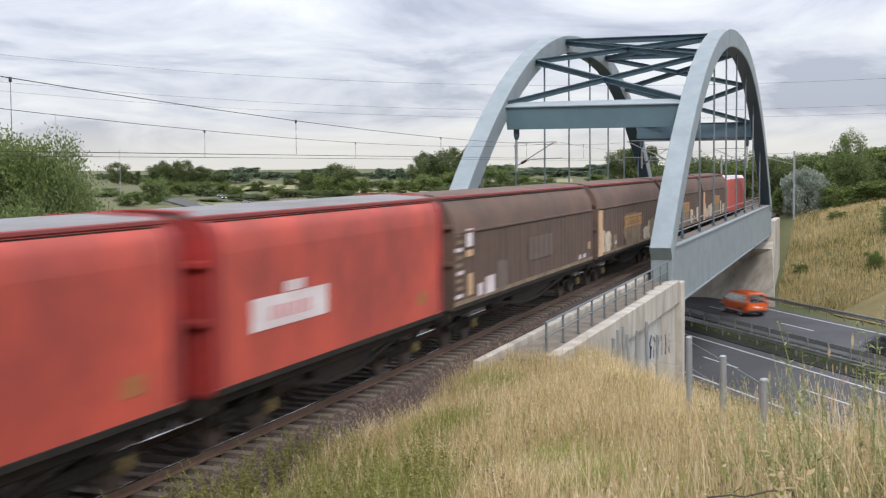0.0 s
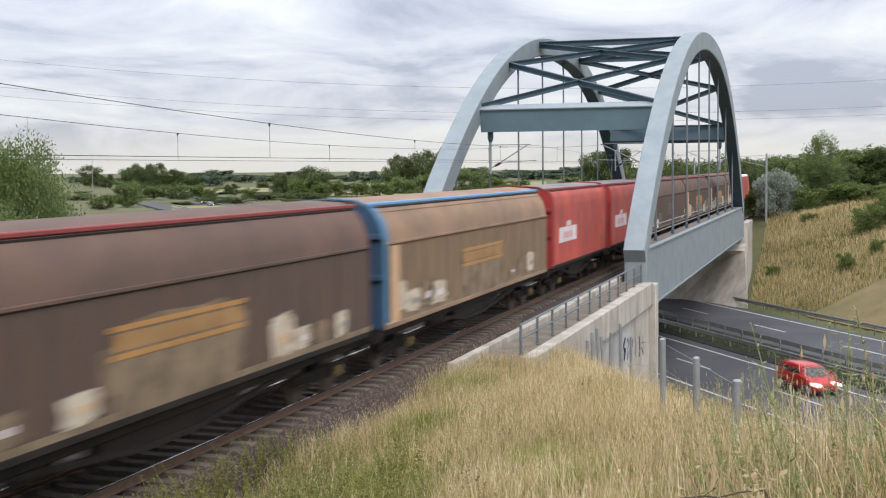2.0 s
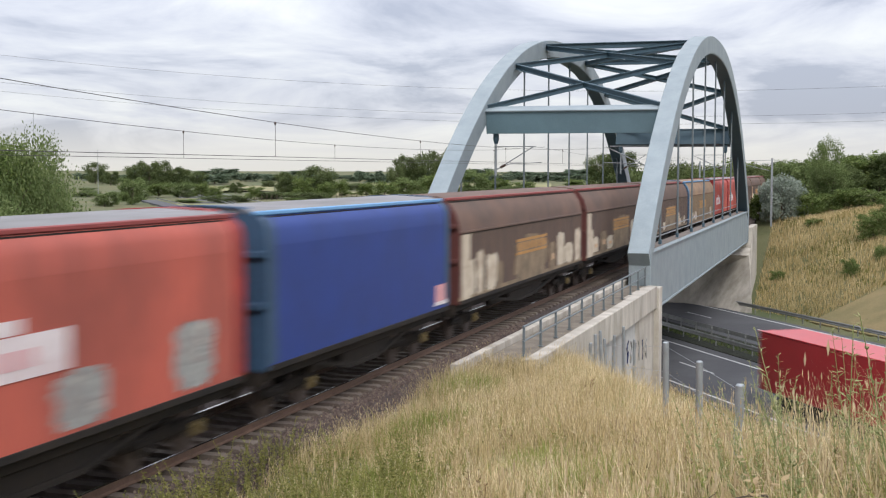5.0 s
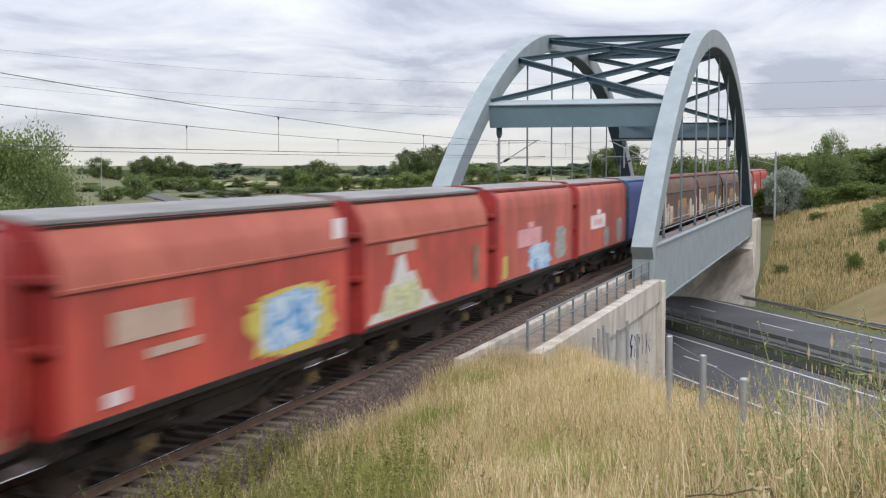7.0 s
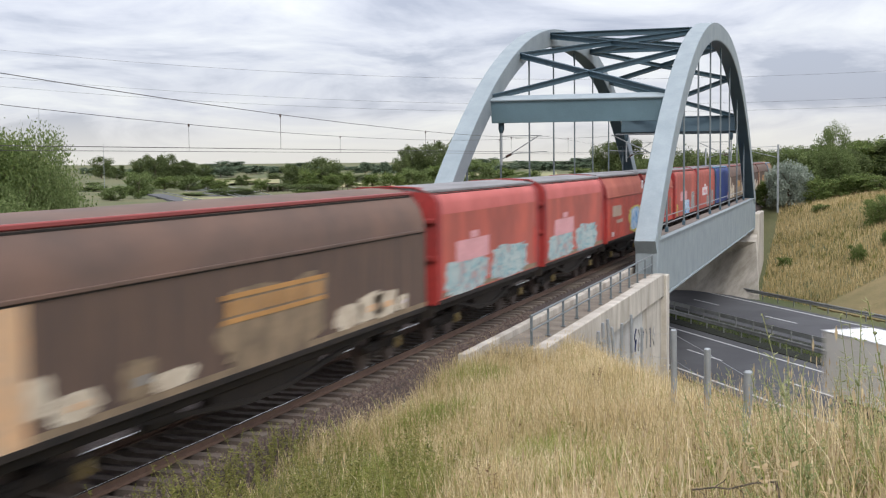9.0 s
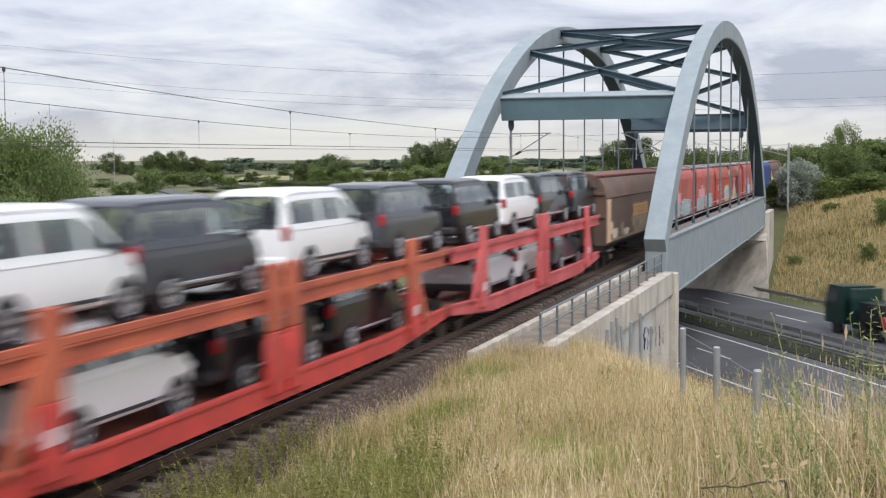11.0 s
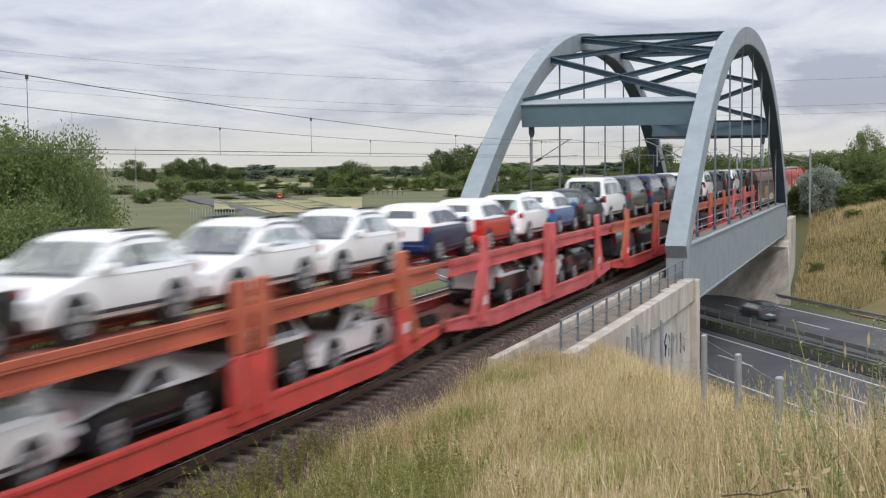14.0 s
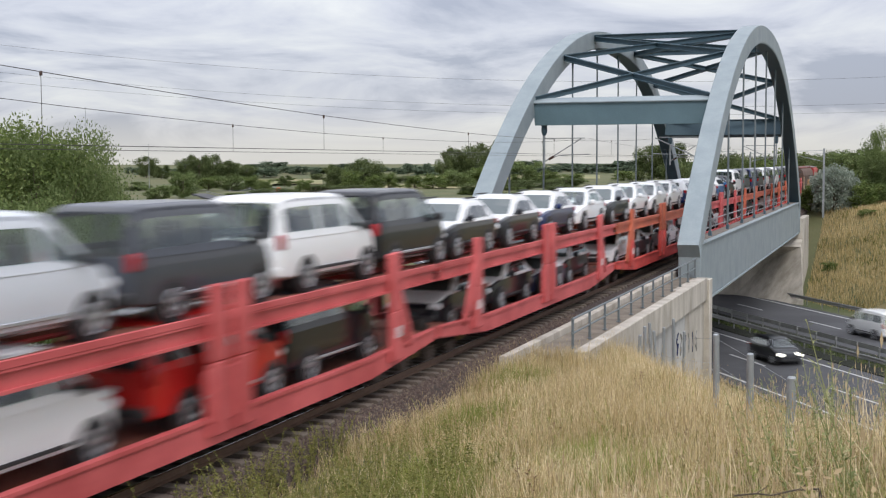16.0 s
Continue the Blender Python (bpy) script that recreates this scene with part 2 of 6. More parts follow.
for nm, c in (("car_white", (0.80, 0.80, 0.80)), ("car_black", (0.012, 0.013, 0.017)), ("car_grey", (0.060, 0.065, 0.078)), ("car_silver", (0.60, 0.62, 0.66)),
              ("car_blue", (0.010, 0.022, 0.085)), ("car_sky", (0.03, 0.13, 0.32)), ("car_red", (0.50, 0.020, 0.018)), ("car_orange", (0.66, 0.11, 0.02)), ("car_green", (0.012, 0.035, 0.03))):
    paint(nm, c, 0.30)
    M[nm].node_tree.nodes["Principled BSDF"].inputs["Coat Weight"].default_value = 0.55
    M[nm].node_tree.nodes["Principled BSDF"].inputs["Specular IOR Level"].default_value = 0.12
    M[nm].node_tree.nodes["Principled BSDF"].inputs["Coat Roughness"].default_value = 0.04
paint("wagon_brown", (0.125, 0.076, 0.053), 0.75, var=0.22, scale=1.3, fine=9, other=(0.075, 0.050, 0.040), stretch=(1, 2.5, 0.35), bump=0.1)
paint("wagon_tan", (0.25, 0.165, 0.088), 0.75, var=0.2, scale=1.3, fine=9, other=(0.16, 0.105, 0.065), stretch=(1, 2.5, 0.35), bump=0.1)
paint("roof_brown", (0.155, 0.090, 0.064), 0.8, var=0.15, scale=0.9, fine=7, other=(0.10, 0.065, 0.050), stretch=(1, 0.6, 0.6), bump=0.1)
paint("roof_tan", (0.34, 0.215, 0.13), 0.8, var=0.15, scale=0.9, fine=7, other=(0.22, 0.145, 0.095), stretch=(1, 0.6, 0.6), bump=0.1)
paint("wagon_red", (0.56, 0.082, 0.052), 0.6, var=0.14, scale=0.9, fine=6, other=(0.33, 0.052, 0.038), stretch=(1, 0.8, 0.5), bump=0.05)
paint("wagon_red_dusty", (0.50, 0.105, 0.07), 0.7, var=0.15, scale=0.9, fine=6, other=(0.30, 0.07, 0.05), stretch=(1, 1.2, 0.4), bump=0.05)
paint("wagon_red_pale", (0.43, 0.125, 0.082), 0.8, var=0.16, scale=0.9, fine=6, other=(0.34, 0.085, 0.058), stretch=(1, 0.8, 0.5), bump=0.05)
paint("end_red", (0.33, 0.025, 0.02), 0.65, var=0.15, scale=1, other=(0.20, 0.02, 0.018))
paint("wagon_blue", (0.010, 0.040, 0.225), 0.55, var=0.1, scale=0.8, other=(0.009, 0.034, 0.18))
paint("hoop_blue", (0.085, 0.20, 0.33), 0.6, var=0.15, scale=1)
paint("end_blue", (0.030, 0.070, 0.13), 0.6, var=0.2, scale=1)
paint("rail_blue", (0.16, 0.36, 0.62), 0.5, var=0.1, scale=1)
paint("seam_dark", (0.16, 0.035, 0.028), 0.8)
paint("roof_grey", (0.235, 0.228, 0.23), 0.75, var=0.15, scale=1.0, other=(0.165, 0.158, 0.155), stretch=(1, 0.3, 1))
paint("end_oxide", (0.105, 0.028, 0.022), 0.75, var=0.2, scale=1.5)
paint("wagon_pink", (0.54, 0.135, 0.12), 0.75, var=0.14, scale=0.9, fine=6, other=(0.44, 0.10, 0.085), stretch=(1, 0.8, 0.5))
paint("rail_red", (0.27, 0.05, 0.045), 0.6, var=0.15, scale=1)
paint("carrier_red", (0.62, 0.062, 0.05), 0.55, var=0.2, scale=1.6, fine=6, other=(0.40, 0.05, 0.042), bump=0.05)
paint("carrier_pink", (0.60, 0.115, 0.115), 0.6, var=0.15, scale=1.0, fine=6, other=(0.42, 0.06, 0.06), bump=0.05)
paint("carrier_orange", (0.51, 0.125, 0.062), 0.65, var=0.18, scale=1.0, fine=6, other=(0.36, 0.08, 0.045), bump=0.05)
paint("deck_rust", (0.26, 0.075, 0.045), 0.8, var=0.25, scale=1.2, other=(0.17, 0.055, 0.04), bump=0.1)
paint("patch_cream", (0.62, 0.54, 0.42), 0.8, var=0.15, scale=2, other=(0.42, 0.33, 0.24))
paint("patch_peach", (0.68, 0.40, 0.21), 0.8, var=0.15, scale=2, other=(0.5, 0.36, 0.24))
paint("patch_ochre", (0.47, 0.24, 0.075), 0.8, var=0.2, scale=2)
paint("patch_dust", (0.27, 0.195, 0.12), 0.85, var=0.3, scale=1.4, other=(0.14, 0.10, 0.065))
paint("label_white", (0.74, 0.68, 0.68), 0.7, var=0.1, scale=2, other=(0.62, 0.50, 0.50))
paint("label_cream", (0.50, 0.36, 0.28), 0.75, var=0.15, scale=2)
paint("label_pink", (0.66, 0.33, 0.34), 0.7, var=0.15, scale=2)
paint("spray_yellow", (0.58, 0.48, 0.10), 0.7, var=0.2, scale=3)
paint("spray_white", (0.62, 0.60, 0.56), 0.7, var=0.15, scale=3)
paint("spray_grey", (0.28, 0.28, 0.27), 0.7, var=0.25, scale=3)
paint("spray_red", (0.60, 0.05, 0.03), 0.7, var=0.2, scale=3)


def spray_mix(name, stops, scale):
    """Overlapping sprayed colours, changing by a distorted noise."""
    paint(name, stops[0], 0.7)
    nt = M[name].node_tree
    nz, rp, tc = nt.nodes.new("ShaderNodeTexNoise"), nt.nodes.new("ShaderNodeValToRGB"), nt.nodes.new("ShaderNodeTexCoord")
    nz.inputs["Scale"].default_value, nz.inputs["Detail"].default_value, nz.inputs["Distortion"].default_value = scale, 3, 1.2
    el = rp.color_ramp.elements
    while len(el) < len(stops):
        el.new(0.5)
    for i, c in enumerate(stops):
        el[i].position, el[i].color = 0.30 + 0.42 * i / (len(stops) - 1), (*c, 1)
    nt.links.new(tc.outputs["Object"], nz.inputs["Vector"])
    nt.links.new(nz.outputs["Fac"], rp.inputs[0])
    nt.links.new(rp.outputs[0], nt.nodes["Principled BSDF"].inputs["Base Color"])


spray_mix("spray_teal", [(0.06, 0.10, 0.11), (0.20, 0.38, 0.42), (0.50, 0.52, 0.48), (0.16, 0.32, 0.36), (0.50, 0.22, 0.18), (0.30, 0.42, 0.40)], 1.6)
spray_mix("spray_bluemix", [(0.05, 0.16, 0.40), (0.14, 0.36, 0.62), (0.60, 0.66, 0.70), (0.12, 0.30, 0.55), (0.30, 0.48, 0.62)], 1.8)
spray_mix("spray_limemix", [(0.20, 0.26, 0.08), (0.46, 0.50, 0.12), (0.62, 0.60, 0.50), (0.34, 0.38, 0.14), (0.66, 0.64, 0.60)], 2.2)
spray_mix("spray_greymix", [(0.12, 0.12, 0.12), (0.36, 0.36, 0.34), (0.22, 0.20, 0.19), (0.44, 0.40, 0.36)], 2.0)
paint("truck_white", (0.78, 0.78, 0.77), 0.4)
paint("truck_curtain", (0.66, 0.63, 0.59), 0.65, var=0.06, scale=0.5)
paint("truck_red", (0.50, 0.02, 0.03), 0.3)
paint("curtain_red", (0.40, 0.022, 0.03), 0.55, var=0.1, scale=0.5)
paint("loader_red", (0.50, 0.05, 0.05), 0.5)


# ---- mesh building ----
class Build:
    """Collects vertices and faces of one part."""

    def __init__(self):
        self.v, self.f = [], []

    def add(self, verts, faces):
        o = len(self.v)
        self.v += [tuple(p) for p in verts]
        self.f += [tuple(i + o for i in f) for f in faces]
        return self

    def box(self, c, s, bev=0.0, m=None):
        hx, hy, hz = s[0] / 2, s[1] / 2, s[2] / 2
        pts, fs = [], []
        if bev <= 0:
            pts = [(x * hx, y * hy, z * hz) for x in (-1, 1) for y in (-1, 1) for z in (-1, 1)]
            fs = [(0, 1, 3, 2), (4, 6, 7, 5), (0, 4, 5, 1), (2, 3, 7, 6), (0, 2, 6, 4), (1, 5, 7, 3)]
        else:
            bev = min(bev, hx * 0.9, hy * 0.9, hz * 0.9)
            h = (hx, hy, hz)
            idx = {}
            for x in (-1, 1):
                for y in (-1, 1):
                    for z in (-1, 1):
                        for a in range(3):
                            sg = (x, y, z)
                            idx[x, y, z, a] = len(pts)
                            pts.append(tuple(sg[k] * (h[k] if k == a else h[k] - bev) for k in range(3)))
            for a in range(3):
                b, d = [k for k in range(3) if k != a]
                for s1 in (-1, 1):
                    ring = []
                    for sb, sd in ((-1, -1), (1, -1), (1, 1), (-1, 1)):
                        k = [0, 0, 0]
                        k[a], k[b], k[d] = s1, sb, sd
                        ring.append(idx[k[0], k[1], k[2], a])
                    fs.append(tuple(ring))
                for b2 in range(a + 1, 3):
                    d2 = 3 - a - b2
                    for s1 in (-1, 1):
                        for s2 in (-1, 1):
                            k1, k2 = [0, 0, 0], [0, 0, 0]
                            k1[a], k1[b2], k1[d2] = s1, s2, -1
                            k2[a], k2[b2], k2[d2] = s1, s2, 1
                            fs.append((idx[(*k1, a)], idx[(*k2, a)], idx[(*k2, b2)], idx[(*k1, b2)]))
            for x in (-1, 1):
                for y in (-1, 1):
                    for z in (-1, 1):
                        fs.append((idx[x, y, z, 0], idx[x, y, z, 1], idx[x, y, z, 2]))
        if m is None:
            pts = [(p[0] + c[0], p[1] + c[1], p[2] + c[2]) for p in pts]
        else:
            pts = [tuple(m @ Vector(p) + Vector(c)) for p in pts]
        return self.add(pts, fs)

    def beam(self, p, q, w, h, up=(0, 0, 1), bev=0.0):
        """A bar of width w and height h from p to q."""
        p, q = Vector(p), Vector(q)
        d = q - p
        y = d.normalized()
        x = y.cross(Vector(up))
        x = x.normalized() if x.length > 1e-6 else Vector((1, 0, 0))
        z = x.cross(y)
        m = Matrix((x, y, z)).transposed()
        return self.box((p + q) / 2, (w, d.length, h), bev, m)

    def ibeam(self, p, q, w, h, t=0.04, up=(0, 0, 1)):
        p, q = Vector(p), Vector(q)
        y = (q - p).normalized()
        x = y.cross(Vector(up)).normalized()
        z = x.cross(y)
        a, b, c, d = w / 2, h / 2, t / 2, h / 2 - t
        prof = [(-a, -b), (a, -b), (a, -d), (c, -d), (c, d), (a, d), (a, b), (-a, b), (-a, d), (-c, d), (-c, -d), (-a, -d)]
        return self.loft([[o + x * u + z * v for u, v in prof] for o in (p, q)])

    def tube(self, p, q, r0, r1=None, n=8, caps=True):
        p, q = Vector(p), Vector(q)
        r1 = r0 if r1 is None else r1
        d = (q - p).normalized()
        a = d.orthogonal().normalized()
        b = d.cross(a)
        ring = [(math.cos(2 * math.pi * i / n), math.sin(2 * math.pi * i / n)) for i in range(n)]
        vs = [p + (a * c + b * s) * r0 for c, s in ring] + [q + (a * c + b * s) * r1 for c, s in ring]
        fs = [(i, (i + 1) % n, n + (i + 1) % n, n + i) for i in range(n)]
        if caps:
            fs += [tuple(reversed(range(n))), tuple(range(n, 2 * n))]
        return self.add(vs, fs)

    def path(self, pts, r, n=6):
        """A round bar swept through the points."""
        pts = [Vector(p) for p in pts]
        rings = []
        for i, p in enumerate(pts):
            d = (pts[min(i + 1, len(pts) - 1)] - pts[max(i - 1, 0)]).normalized()
            u = d.cross(Vector((0.13, 0.31, 0.94)))
            u = u.normalized() if u.length > 1e-3 else d.orthogonal().normalized()
            w = d.cross(u)
            rings.append([p + (u * math.cos(6.2832 * k / n) + w * math.sin(6.2832 * k / n)) * r for k in range(n)])
        return self.loft(rings)

    def loft(self, rings, closed=True, caps=True):
        n = len(rings[0])
        vs = [p for r in rings for p in r]
        fs = []
        for k in range(len(rings) - 1):
            for i in range(n if closed else n - 1):
                j = (i + 1) % n
                fs.append((k * n + i, k * n + j, (k + 1) * n + j, (k + 1) * n + i))
        if caps:
            fs += [tuple(reversed(range(n))), tuple(range((len(rings) - 1) * n, len(rings) * n))]
        return self.add(vs, fs)

    def prism(self, prof, y0, y1):
        """A profile of (x, z) drawn along y."""
        return self.loft([[(x, y, z) for x, z in prof] for y in (y0, y1)])

    def mesh(self, name, smooth=True, fix=True):
        me = bpy.data.meshes.new(name)
        me.from_pydata(self.v, [], self.f)
        if fix:
            bm = bmesh.new()
            bm.from_mesh(me)
            bmesh.ops.recalc_face_normals(bm, faces=bm.faces)
            bm.to_mesh(me)
            bm.free()
        if smooth:
            me.shade_smooth()
            me.set_sharp_from_angle(angle=radians(38))
        return me


def part(name, b, mat, parent=None, label="", kind=""):
    me = b.mesh(name) if isinstance(b, Build) else b
    if not me.materials:
        me.materials.append(M[mat])
    ob = new(name, me)
    if parent is not None:
        ob.parent = parent
    return tagged(ob, label, kind=kind)


def thing(name, label, category, group="", at=None):
    ob = new(name)
    if at is not None:
        ob.matrix_basis = at
    return tagged(ob, label, category, group)


def solo(name, b, mat, label, category="", kind="", group=""):
    return tagged(part(name, b, mat), label, category, group, kind)


def raw_mesh(name, v, f, mat):
    me = bpy.data.meshes.new(name)
    me.from_pydata(v, [], f)
    me.materials.append(M[mat])
    return me
# ---- ground ----
ROAD = -7.2
ALONG, ACROSS = Vector((0.53, -0.848, 0)), Vector((0.848, 0.53, 0))   # the motorway: towards the viewer, and across it


def on_road(a, s, z=ROAD):
    p = ALONG * a + ACROSS * s
    return Vector((p.x, p.y, z))


def smooth(a, b, t):
    t = min(max((t - a) / (b - a), 0), 1)
    return t * t * (3 - 2 * t)


def ground_z(x, y):
    s = 0.848 * x + 0.53 * y
    field = -6.6 + 0.35 * math.sin(x * 0.013) * math.cos(y * 0.011) + 5.0 * smooth(500, 1600, math.hypot(x, y))
    if s < 51:
        g = 0.185 + 0.0125 * max(0, 18 - max(y, -4)) - 0.15 * smooth(23, 36, y)
        top = -0.62 + max(0, min(x, 12.5) - 2.1) * g
        if x < -6.4:
            top = max(field, -0.62 + (x + 6.4) * 0.55)
        if x > 13:
            top = max(field, top - (x - 13) * 0.12)
        slope = ROAD - 0.1 + max(0, 35.4 - s) * 0.50
        slope += 0.30 * (1 - smooth(4.6, 7.0, x)) * smooth(24, 32, y) * (1 - smooth(38, 45, y))
        if 2.2 < x < 4.3 and y < 34:
            top = max(top, -0.66 + 0.34 * smooth(20, 29, y) * smooth(2.5, 2.9, x))
    else:
        top = -0.62 + 2.6 * smooth(4, 22, x) * smooth(118, 150, y) + 1.2 * smooth(150, 300, y)
        if x < -6.4:
            top = max(field, -0.62 + (x + 6.4) * 0.55)
        slope = ROAD - 0.1 + max(0, s - 65.0) * 0.40
    z = min(top, slope)
    n = noise.noise(Vector((x * 0.35, y * 0.35, 0))) * 0.10 + noise.noise(Vector((x * 1.3, y * 1.3, 4))) * 0.04
    if abs(x + 2) < 4.4:
        n = 0
    if 39 < s < 66:
        n *= 0.2
    return z + n


def axis(dense, far):
    out = list(dense)
    step = dense[1] - dense[0]
    a, b, st = dense[0], dense[-1], step
    while b < far:
        st *= 1.13
        b += st
        a -= st
        out = [a] + out + [b]
    return out


gx = axis([-30 + 0.8 * i for i in range(78)], 3600)
gy = axis([-6 + 0.9 * i for i in range(180)], 3600)
gv = [(x, y, ground_z(x, y)) for y in gy for x in gx]
nx = len(gx)
gf = [(j * nx + i, j * nx + i + 1, (j + 1) * nx + i + 1, (j + 1) * nx + i) for j in range(len(gy) - 1) for i in range(nx - 1)]
gme = raw_mesh("ground", gv, gf, "soil")
gme.shade_smooth()
ground = tagged(new("ground", gme), "dry grassy ground with embankments and fields", kind="structure")


def strip(s0, s1, a0, a1, z, n=60):
    """A flat band along the motorway."""
    b = Build()
    rings = []
    for i in range(n + 1):
        a = a0 + (a1 - a0) * i / n
        rings.append([on_road(a, s0, z - 0.3), on_road(a, s0, z), on_road(a, s1, z), on_road(a, s1, z - 0.3)])
    return b.loft(rings)


A0, A1 = -900, 60
solo("road", strip(40.6, 50.0, A0, A1, ROAD), "asphalt", "grey asphalt carriageway of a motorway", kind="structure")
solo("road", strip(54.0, 63.0, A0, A1, ROAD), "asphalt", "grey asphalt carriageway of a motorway", kind="structure")
solo("verge", strip(50.0, 54.0, A0, A1, ROAD + 0.05), "verge", "dark overgrown central reserve of the motorway", kind="structure")
for s0 in (41.75, 48.9, 55.2, 62.2):
    solo("edge_line", strip(s0 - 0.09, s0 + 0.09, A0, A1, ROAD + 0.006), "line", "solid white edge line on the carriageway", kind="structure")
for s0, a00 in ((45.4, -68.6), (58.5, -95.2)):
    for k in range(-14, 8):
        a = a00 + 12.5 * k
        solo("lane_dash", strip(s0 - 0.08, s0 + 0.08, a, a + 4.7, ROAD + 0.006, 1), "line", "short white lane dash on the carriageway", kind="structure")


def guard_rail(s, a0, a1, side):
    g = thing("guard_rail", "weathered steel guard rail on posts beside the carriageway", "guard rail")
    z0 = ROAD
    prof = ((0, 0.44), (0.05, 0.50), (0.0, 0.56), (0.0, 0.62), (0.05, 0.68), (0.0, 0.75), (-0.02, 0.75), (-0.02, 0.44))
    b = Build()
    b.loft([[on_road(a, s + side * px, z0 + pz) for px, pz in prof] for a in (a0, (a0 + a1) / 2, a1)])
    part("rail", b, "guard", g)
    a = a0 + 1
    post = None
    while a < min(a1, -30):
        if a > -135:
            if post is None:
                bb = Build().box((0, 0, 0.35), (0.06, 0.12, 0.80), 0.01)
                bb.box((0, 0.0, 0.60), (0.12, 0.08, 0.12), 0.02)
                post = bb.mesh("post")
                post.materials.append(M["guard"])
            o = new("post", post)
            o.parent = g
            p = on_road(a, s - side * 0.12, z0)
            o.matrix_basis = pose(*p, 0, 0, 32)
        a += 2.6
    return g


guard_rail(53.4, A0, A1, 1)
guard_rail(50.9, A0, A1, -1)
guard_rail(63.7, A0, A1, -1)

# smooth mown slope beyond the far guard rail
rings = []
for i in range(26):
    a = -86 + 2.2 * i
    row = [on_road(a, 64.9 + 0.9 * k, 0) for k in range(17)]
    rings.append([(p.x, p.y, ground_z(p.x, p.y) + 0.16) for p in row] + [(p.x, p.y, ground_z(p.x, p.y) - 0.3) for p in reversed(row)])
solo("slope", Build().loft(rings), "mown", "smooth brown-green mown embankment slope", kind="structure")

# ---- track formation ----
YA, YB = -30, 420
bed = [(-8.6, -1.5), (-6.9, -0.62), (-6.0, -0.26), (1.7, -0.26), (2.35, -0.66), (2.6, -1.5)]
solo("ballast_bed", Build().prism(bed, YA, YB), "ballast", "brown ballast bed under the railway tracks", kind="structure")
rail_prof = [(-0.07, -0.16), (0.07, -0.16), (0.07, -0.145), (0.012, -0.125), (0.012, -0.045), (0.036, -0.035), (0.036, -0.004), (-0.036, -0.004),
             (-0.036, -0.035), (-0.012, -0.045), (-0.012, -0.125), (-0.07, -0.145)]
sl = [(-1.3, -0.20), (-1.25, -0.17), (-0.45, -0.17), (-0.3, -0.20), (0.3, -0.20), (0.45, -0.17), (1.25, -0.17), (1.3, -0.20), (1.3, -0.34), (-1.3, -0.34)]
sleeper_mesh = Build().prism(sl, -0.13, 0.13).mesh("sleeper")
sleeper_mesh.materials.append(M["sleeper"])
for tx in (0.0, -4.0):
    tr = thing("railway_track", "rusty rails on concrete sleepers in brown ballast", "railway track", "two tracks")
    tr.location = (tx, 0, 0)
    for rx in (-0.7525, 0.7525):
        r = part("rail", Build().prism([(x + rx, z) for x, z in rail_prof], YA, YB), "rail", tr, "rusty steel rail")
        part("rail_head", Build().prism([(rx - 0.034, -0.004), (rx + 0.034, -0.004), (rx + 0.028, 0.0), (rx - 0.028, 0.0)], YA, YB), "railhead", r, "polished running surface")
    rest = Build()
    for k in range(0, 560):
        y = -20 + 0.62 * k
        if tx == 0.0 and 6 < y < 90:
            o = new("sleeper", sleeper_mesh)
            o.parent = tr
            o.location = (random.uniform(-0.02, 0.02), y, random.uniform(-0.012, 0.012))
        elif y < 320:
            rest.prism(sl, y - 0.13, y + 0.13)
    part("sleepers", rest, "sleeper", tr, kind="stuff")

# ---- arch bridge ----
Y0, Y1 = 57.6, 119.4
YM, HALF = (Y0 + Y1) / 2, 31.5


def ext_z(y):
    return 13.7 - 12.4 * abs((y - YM) / HALF) ** 2.27


def arch_rings(x0, x1):
    rings = []
    n = 56
    for i in range(n + 1):
        y = YM - HALF * 0.999 + 2 * HALF * 0.999 * i / n
        z = ext_z(y)
        d = (ext_z(y + 0.01) - ext_z(y - 0.01)) / 0.02
        nrm = Vector((0, d, -1)).normalized() * 1.10
        c = 0.03
        o, q = Vector((0, y, z)), Vector((0, y, z)) + nrm
        e1 = nrm.normalized() * c
        rings.append([(x0 + c, *o.yz), (x1 - c, *o.yz), (x1, *(o + e1).yz), (x1, *(q - e1).yz), (x1 - c, *q.yz), (x0 + c, *q.yz), (x0, *(q - e1).yz), (x0, *(o + e1).yz)])
    return rings


